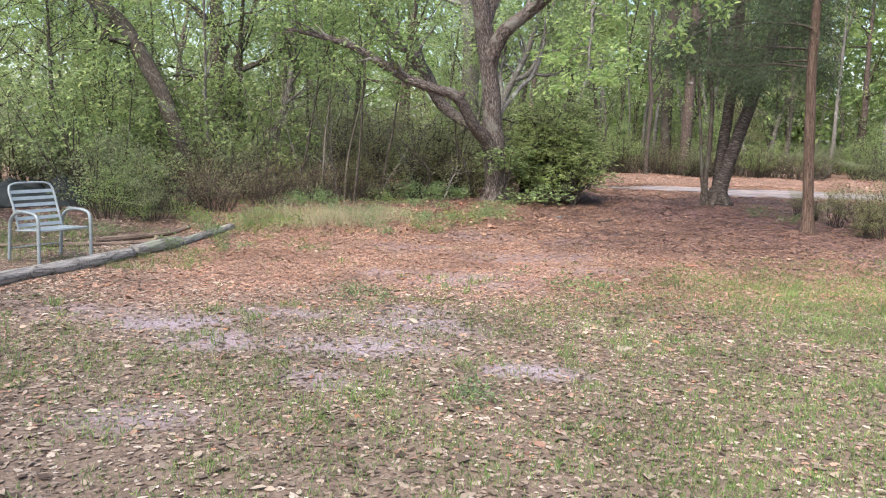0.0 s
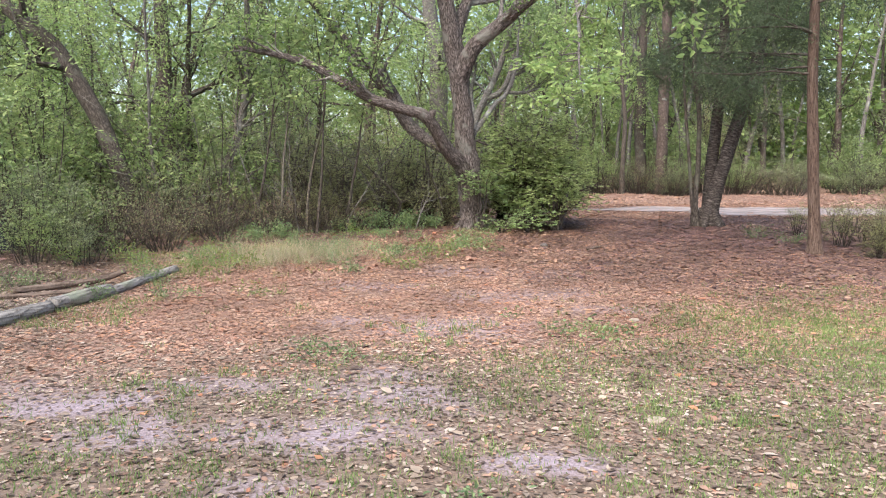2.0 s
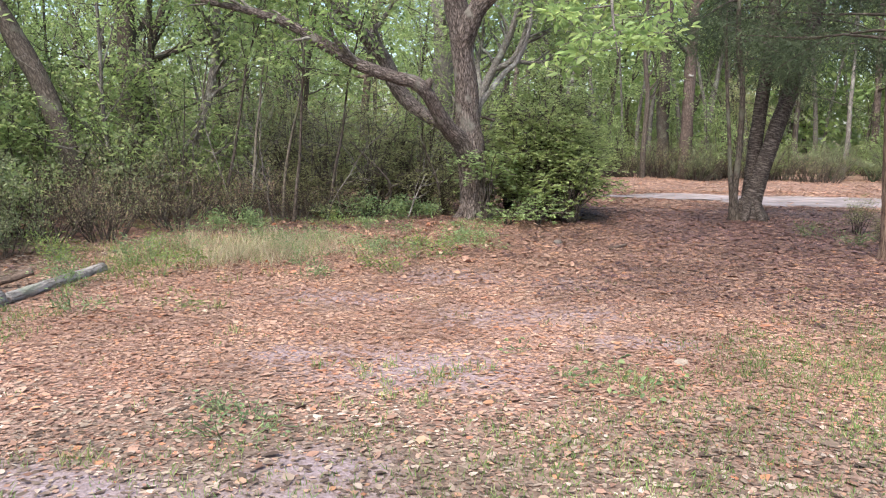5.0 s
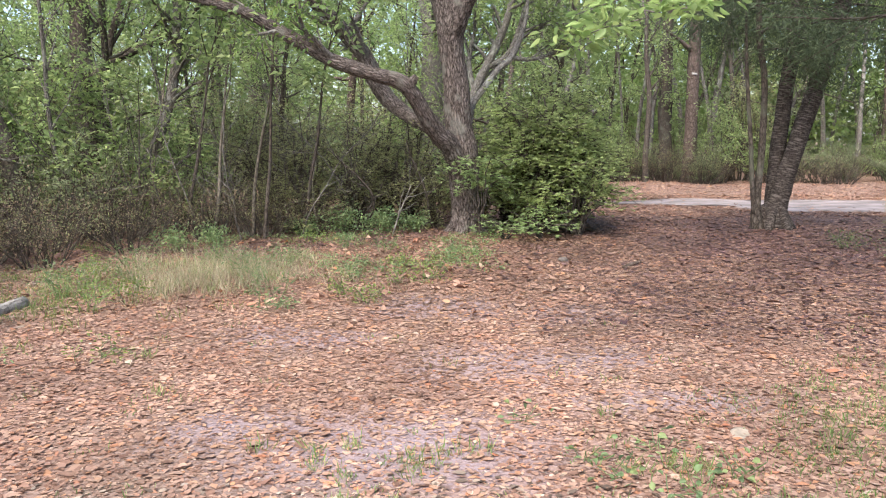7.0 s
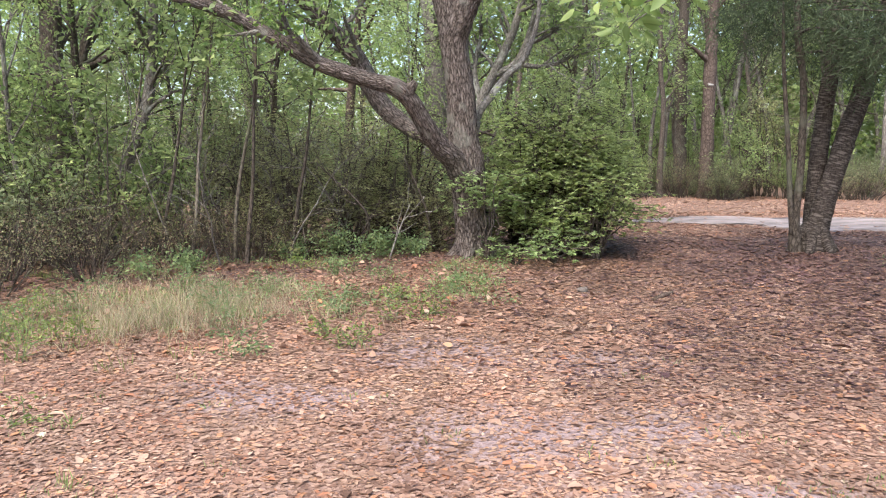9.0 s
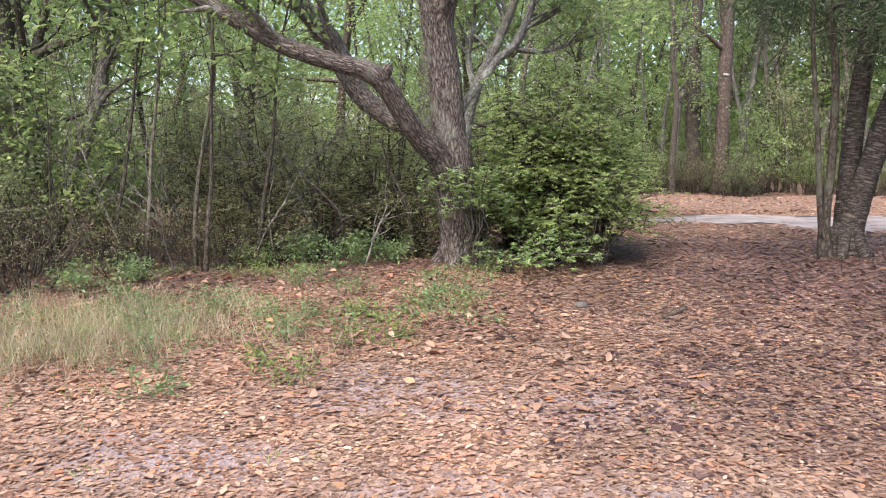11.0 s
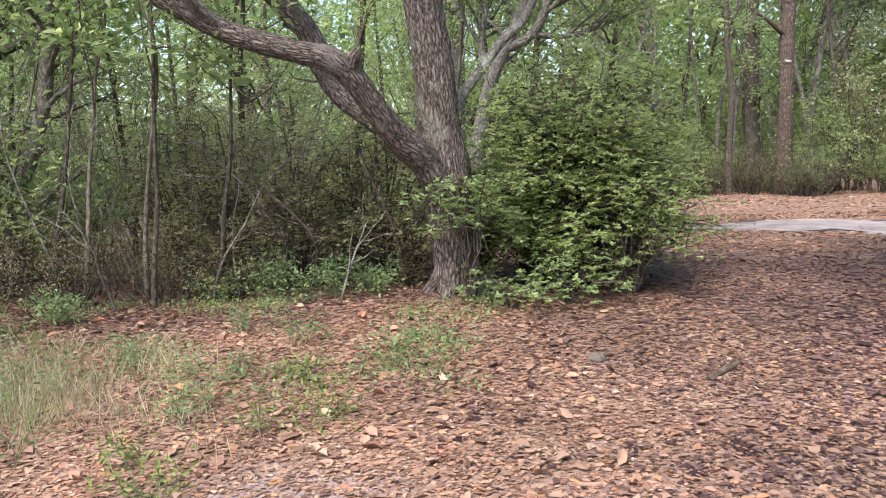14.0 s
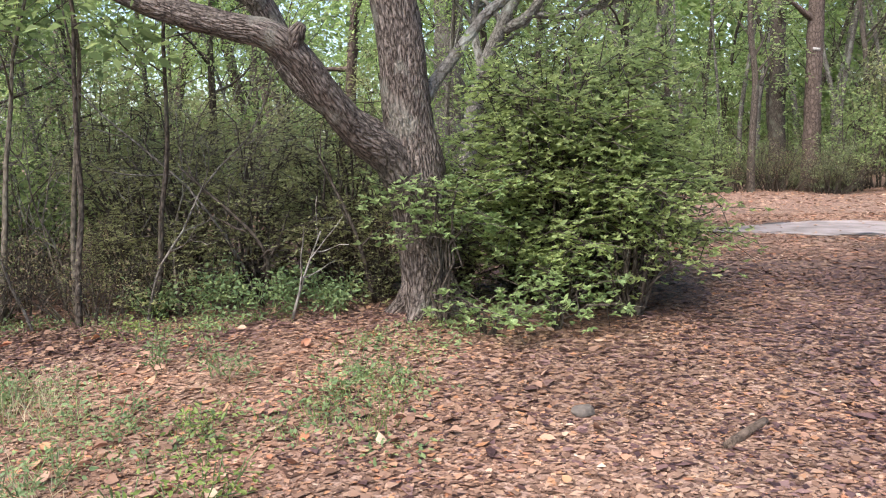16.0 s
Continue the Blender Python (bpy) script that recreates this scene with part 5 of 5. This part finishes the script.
def patio_chair():
    t = thing("patio_chair", "pale blue-grey metal patio chair with strap back and looped arms", "chair", m=pose(-4.95, 8.3, on_ground(-4.95, 8.3), 0, 0, 60) @ Matrix.Diagonal((1.1, 1.08, 0.92, 1)))
    for s in (-1, 1):
        x = 0.27 * s
        arm = [(x, -0.26, 0.0, 0.018), (x, -0.27, 0.3, 0.018), (x, -0.275, 0.52, 0.018), (x, -0.24, 0.6, 0.018), (x, -0.1, 0.625, 0.018), (x, 0.12, 0.6, 0.018), (x, 0.24, 0.5, 0.018), (x, 0.28, 0.3, 0.018), (x, 0.31, 0.0, 0.018)]
        part("arm_leg", tube(Geo(), arm, 10, 0, 0.04), CHAIR_PAINT, t, "looped tube that is arm and legs in one", True)
        part("arm_pad", bar_box(bmesh.new(), x, -0.02, 0.627, 0.045, 0.3, 0.02, 0.02, 0.008), CHAIR_PAINT, t)
    back = [(-0.225, 0.17, 0.36, 0.013), (-0.225, 0.24, 0.6, 0.013), (-0.225, 0.335, 0.86, 0.013), (-0.17, 0.36, 0.925, 0.013), (0, 0.363, 0.935, 0.013), (0.17, 0.36, 0.925, 0.013), (0.225, 0.335, 0.86, 0.013), (0.225, 0.24, 0.6, 0.013), (0.225, 0.17, 0.36, 0.013)]
    part("back_frame", tube(Geo(), back, 10, 0, 0.04), CHAIR_PAINT, t, smooth=True)
    seat = [(-0.24, 0.2, 0.38, 0.013), (-0.24, -0.1, 0.41, 0.013), (-0.24, -0.27, 0.42, 0.013), (0.24, -0.27, 0.42, 0.013), (0.24, -0.1, 0.41, 0.013), (0.24, 0.2, 0.38, 0.013)]
    g = Geo()
    for p, q in zip(seat, seat[1:]):
        tube(g, [p, q], 10)
    part("seat_frame", g, CHAIR_PAINT, t, smooth=True)
    for q in range(6):
        z = 0.44 + 0.078 * q
        y = 0.195 + 0.36 * (z - 0.44)
        part("back_strap", bar_box(bmesh.new(), 0, y - 0.012, z, 0.45, 0.006, 0.042, -0.33, 0.002), CHAIR_STRAP, t)
    for q in range(7):
        y = -0.255 + 0.068 * q
        part("seat_strap", bar_box(bmesh.new(), 0, y, 0.43 - 0.07 * (y + 0.26) - 0.0, 0.49, 0.052, 0.006, -0.07, 0.002), CHAIR_STRAP, t)
    for z, y in ((0.16, 0.3),):
        part("stretcher", tube(Geo(), [(-0.27, y, z, 0.01), (0.27, y, z, 0.01)], 8), CHAIR_PAINT, t, smooth=True)


patio_chair()


# ---- logs, tarpaulin, stick, stones ----
def log(name, label, pts, r, mat, seed):
    rng = np.random.default_rng(seed)
    o = np.array([pts[0][0], pts[0][1], on_ground(pts[0][0], pts[0][1])])
    rows = [(x - o[0], y - o[1], on_ground(x, y) - o[2] + r * 0.72 + dz, r * rng.uniform(0.93, 1.07)) for x, y, dz in pts]
    ob = part(name, tube(Geo(), rows, 14, 0.07, 0.06, rng), mat, smooth=True)
    ob.matrix_basis = pose(*o)
    return tagged(ob, label, "log")


log("log", "weathered grey log lying before the chair", [(-4.95, 5.6, 0), (-4.76, 6.55, 0), (-4.6, 7.35, 0), (-4.38, 8.15, 0), (-4.25, 8.75, 0)], 0.072, DEADWOOD, 1)
log("log", "short rotten grey log with a mossy end", [(-4.26, 8.8, 0.01), (-4.14, 9.2, 0.01), (-4.04, 9.6, 0)], 0.078, DEADWOOD, 2)
log("log", "grey-green weathered log half in weeds", [(-4.03, 9.65, 0), (-3.95, 10.4, -0.01), (-3.86, 11.1, -0.02)], 0.06, DEADWOOD, 3)
log("pole", "thin dark fallen pole behind the logs", [(-6.3, 8.9, 0.02), (-5.4, 9.3, 0.0), (-4.55, 9.75, 0.0), (-4.4, 9.85, 0.06)], 0.03, DEADDARK, 4)
log("pole", "thin dark fallen pole resting on a log", [(-5.2, 9.75, 0.0), (-4.5, 10.2, 0.04), (-4.2, 10.4, 0.12)], 0.035, DEADDARK, 5)
log("stick", "short grey-brown stick on the path", [(1.72, 12.95, 0), (1.83, 13.1, 0), (1.95, 13.25, 0)], 0.022, DEADDARK, 6)


def tarp_heap():
    n = 48
    x, y = np.meshgrid(np.linspace(-1, 1, n), np.linspace(-1, 1, n), indexing="ij")
    z = 0.55 * np.maximum(0, 1 - (np.abs(x - 0.45) / 0.5) ** 1.6) * np.maximum(0, 1 - np.abs(y) ** 1.8)
    z = np.maximum(z, 0.4 * np.maximum(0, 1 - (np.abs(x + 0.35) / 0.75) ** 2) * np.maximum(0, 1 - np.abs(y) ** 2))
    z = z * (1 + 0.35 * soft_noise(x, y, 4, 8)) + (0.09 * np.abs(soft_noise(x, y, 7, 2)) + 0.05 * np.abs(soft_noise(x, y, 15, 6))) * np.clip(z * 4, 0, 1)
    i, j = np.meshgrid(np.arange(n - 1), np.arange(n - 1), indexing="ij")
    g = Geo().add(np.stack([x * 1.05, y * 0.6, z], -1), np.stack([i * n + j, (i + 1) * n + j, (i + 1) * n + j + 1, i * n + j + 1], -1))
    ob = part("tarpaulin", g, TARP, smooth=True)
    ob.modifiers.new("thick", "SOLIDIFY").thickness = 0.006
    ob.matrix_basis = pose(-7.95, 13.0, on_ground(-7.95, 13.0, -0.01), 0, 0, 15) @ Matrix.Diagonal((1, 1, 0.85, 1))
    tagged(ob, "dark crumpled tarpaulin over a heap at the wood's edge", "tarp")


tarp_heap()


def stone(x, y, s, label, mat):
    bm = bmesh.new()
    bmesh.ops.create_icosphere(bm, subdivisions=3, radius=1)
    for v in bm.verts:
        v.co *= 1 + 0.3 * noise.noise(v.co * 1.3 + Vector((x, y, 0)))
        v.co = Vector((v.co.x * s[0], v.co.y * s[1], v.co.z * s[2]))
    ob = part("stone", bm, mat, smooth=True)
    ob.matrix_basis = pose(x, y, on_ground(x, y, s[2] * 0.45), 0, 0, 40 * x)
    tagged(ob, label, "stone")


stone(1.1, 13.3, (0.07, 0.05, 0.035), "small flat grey stone on the path", STONE)
stone(1.43, 8.4, (0.09, 0.05, 0.012), "flat pale chip of bark on the leaves", CHIP)
stone(1.0, 5.75, (0.07, 0.05, 0.012), "flat pale sandy chip among grass", CHIP)


def dead_branch(label, rows, shoots, seed, mat):
    """A fallen bare branch with a few side twigs, its butt on the ground."""
    rng = np.random.default_rng(seed)
    o = np.array([*rows[0][:2], on_ground(*rows[0][:2]), 0])
    r = np.array(rows, float) - o
    r[0, 2] = 0.01
    t = thing("dead_branch", label, "branch", m=pose(*o[:3]))
    part("stem", tube(Geo(), r, 7, 0.06, 0.1, rng), mat, t, smooth=True)
    for w in twigs(None, rng, r, shoots, 0.5, 4, 0.3, 0.9, 0.1, 0.5):
        part("twig", tube(Geo(), w, 4, cap=False), mat, t)
    return t


dead_branch("bare grey fallen branch propped in the thicket", [(-5.6, 15.4, 0.1, 0.035), (-4.85, 15.5, 0.55, 0.03), (-4.1, 15.6, 1.15, 0.022), (-3.6, 15.6, 1.45, 0.01)], 6, 1, BARK_GREY)
dead_branch("thin bare branch lying across the undergrowth", [(-5.9, 14.6, 0.1, 0.02), (-5.2, 14.7, 0.7, 0.016), (-4.3, 14.8, 0.85, 0.008)], 5, 2, BARK_GREY)
dead_branch("pale dead twig standing beside the oak", [(-1.0, 14.95, 0.15, 0.012), (-0.9, 14.95, 0.5, 0.009), (-0.75, 14.95, 0.85, 0.004)], 5, 3, DEADWOOD)
dead_branch("bare dark branch in the bushes by the oak", [(-0.5, 15.5, 0.1, 0.02), (-0.6, 15.35, 0.8, 0.016), (-0.85, 15.3, 1.4, 0.008)], 6, 4, BARK_WOOD)
dead_branch("bare dark branch in the bushes by the oak", [(-1.5, 15.6, 0.1, 0.022), (-1.3, 15.2, 0.7, 0.016), (-1.9, 15.1, 1.35, 0.008)], 7, 5, BARK_WOOD)


def palmetto(x, y, s, seed):
    rng = np.random.default_rng(seed)
    t = thing("palmetto", "green fan-leaved palmetto across the track", "palm", "palmettos", pose(x, y, on_ground(x, y)))
    for q in range(9):
        a, el = q * 0.7 + rng.uniform(-0.2, 0.2), rng.uniform(0.6, 1.2)
        d = np.array([math.cos(a) * math.cos(el), math.sin(a) * math.cos(el), math.sin(el)])
        tip = d * s * rng.uniform(0.6, 0.9)
        stalk = part("stalk", tube(Geo(), [(0, 0, -0.03, 0.012), (*(tip * 0.5), 0.01), (*tip, 0.008)], 5, cap=False), LEAF_CEDAR, t)
        side = unit(np.cross(d, [0, 0, 1.0]))
        b = np.linspace(-1.25, 1.25, 15)
        D = np.cos(b)[:, None] * d + np.sin(b)[:, None] * side
        part("fan", leaves(Geo(), np.repeat(tip[None], 15, 0), D, np.repeat(np.cross(side, d)[None], 15, 0), 0.45 * s, 0.04 * s, 0.2), LEAF_GREY, stalk)
    return t


for q, (x, y, s) in enumerate(((10.6, 29.2, 0.9), (11.7, 29.4, 0.8), (9.7, 29.6, 0.7), (12.8, 29.0, 0.85))):
    palmetto(x, y, s, q)
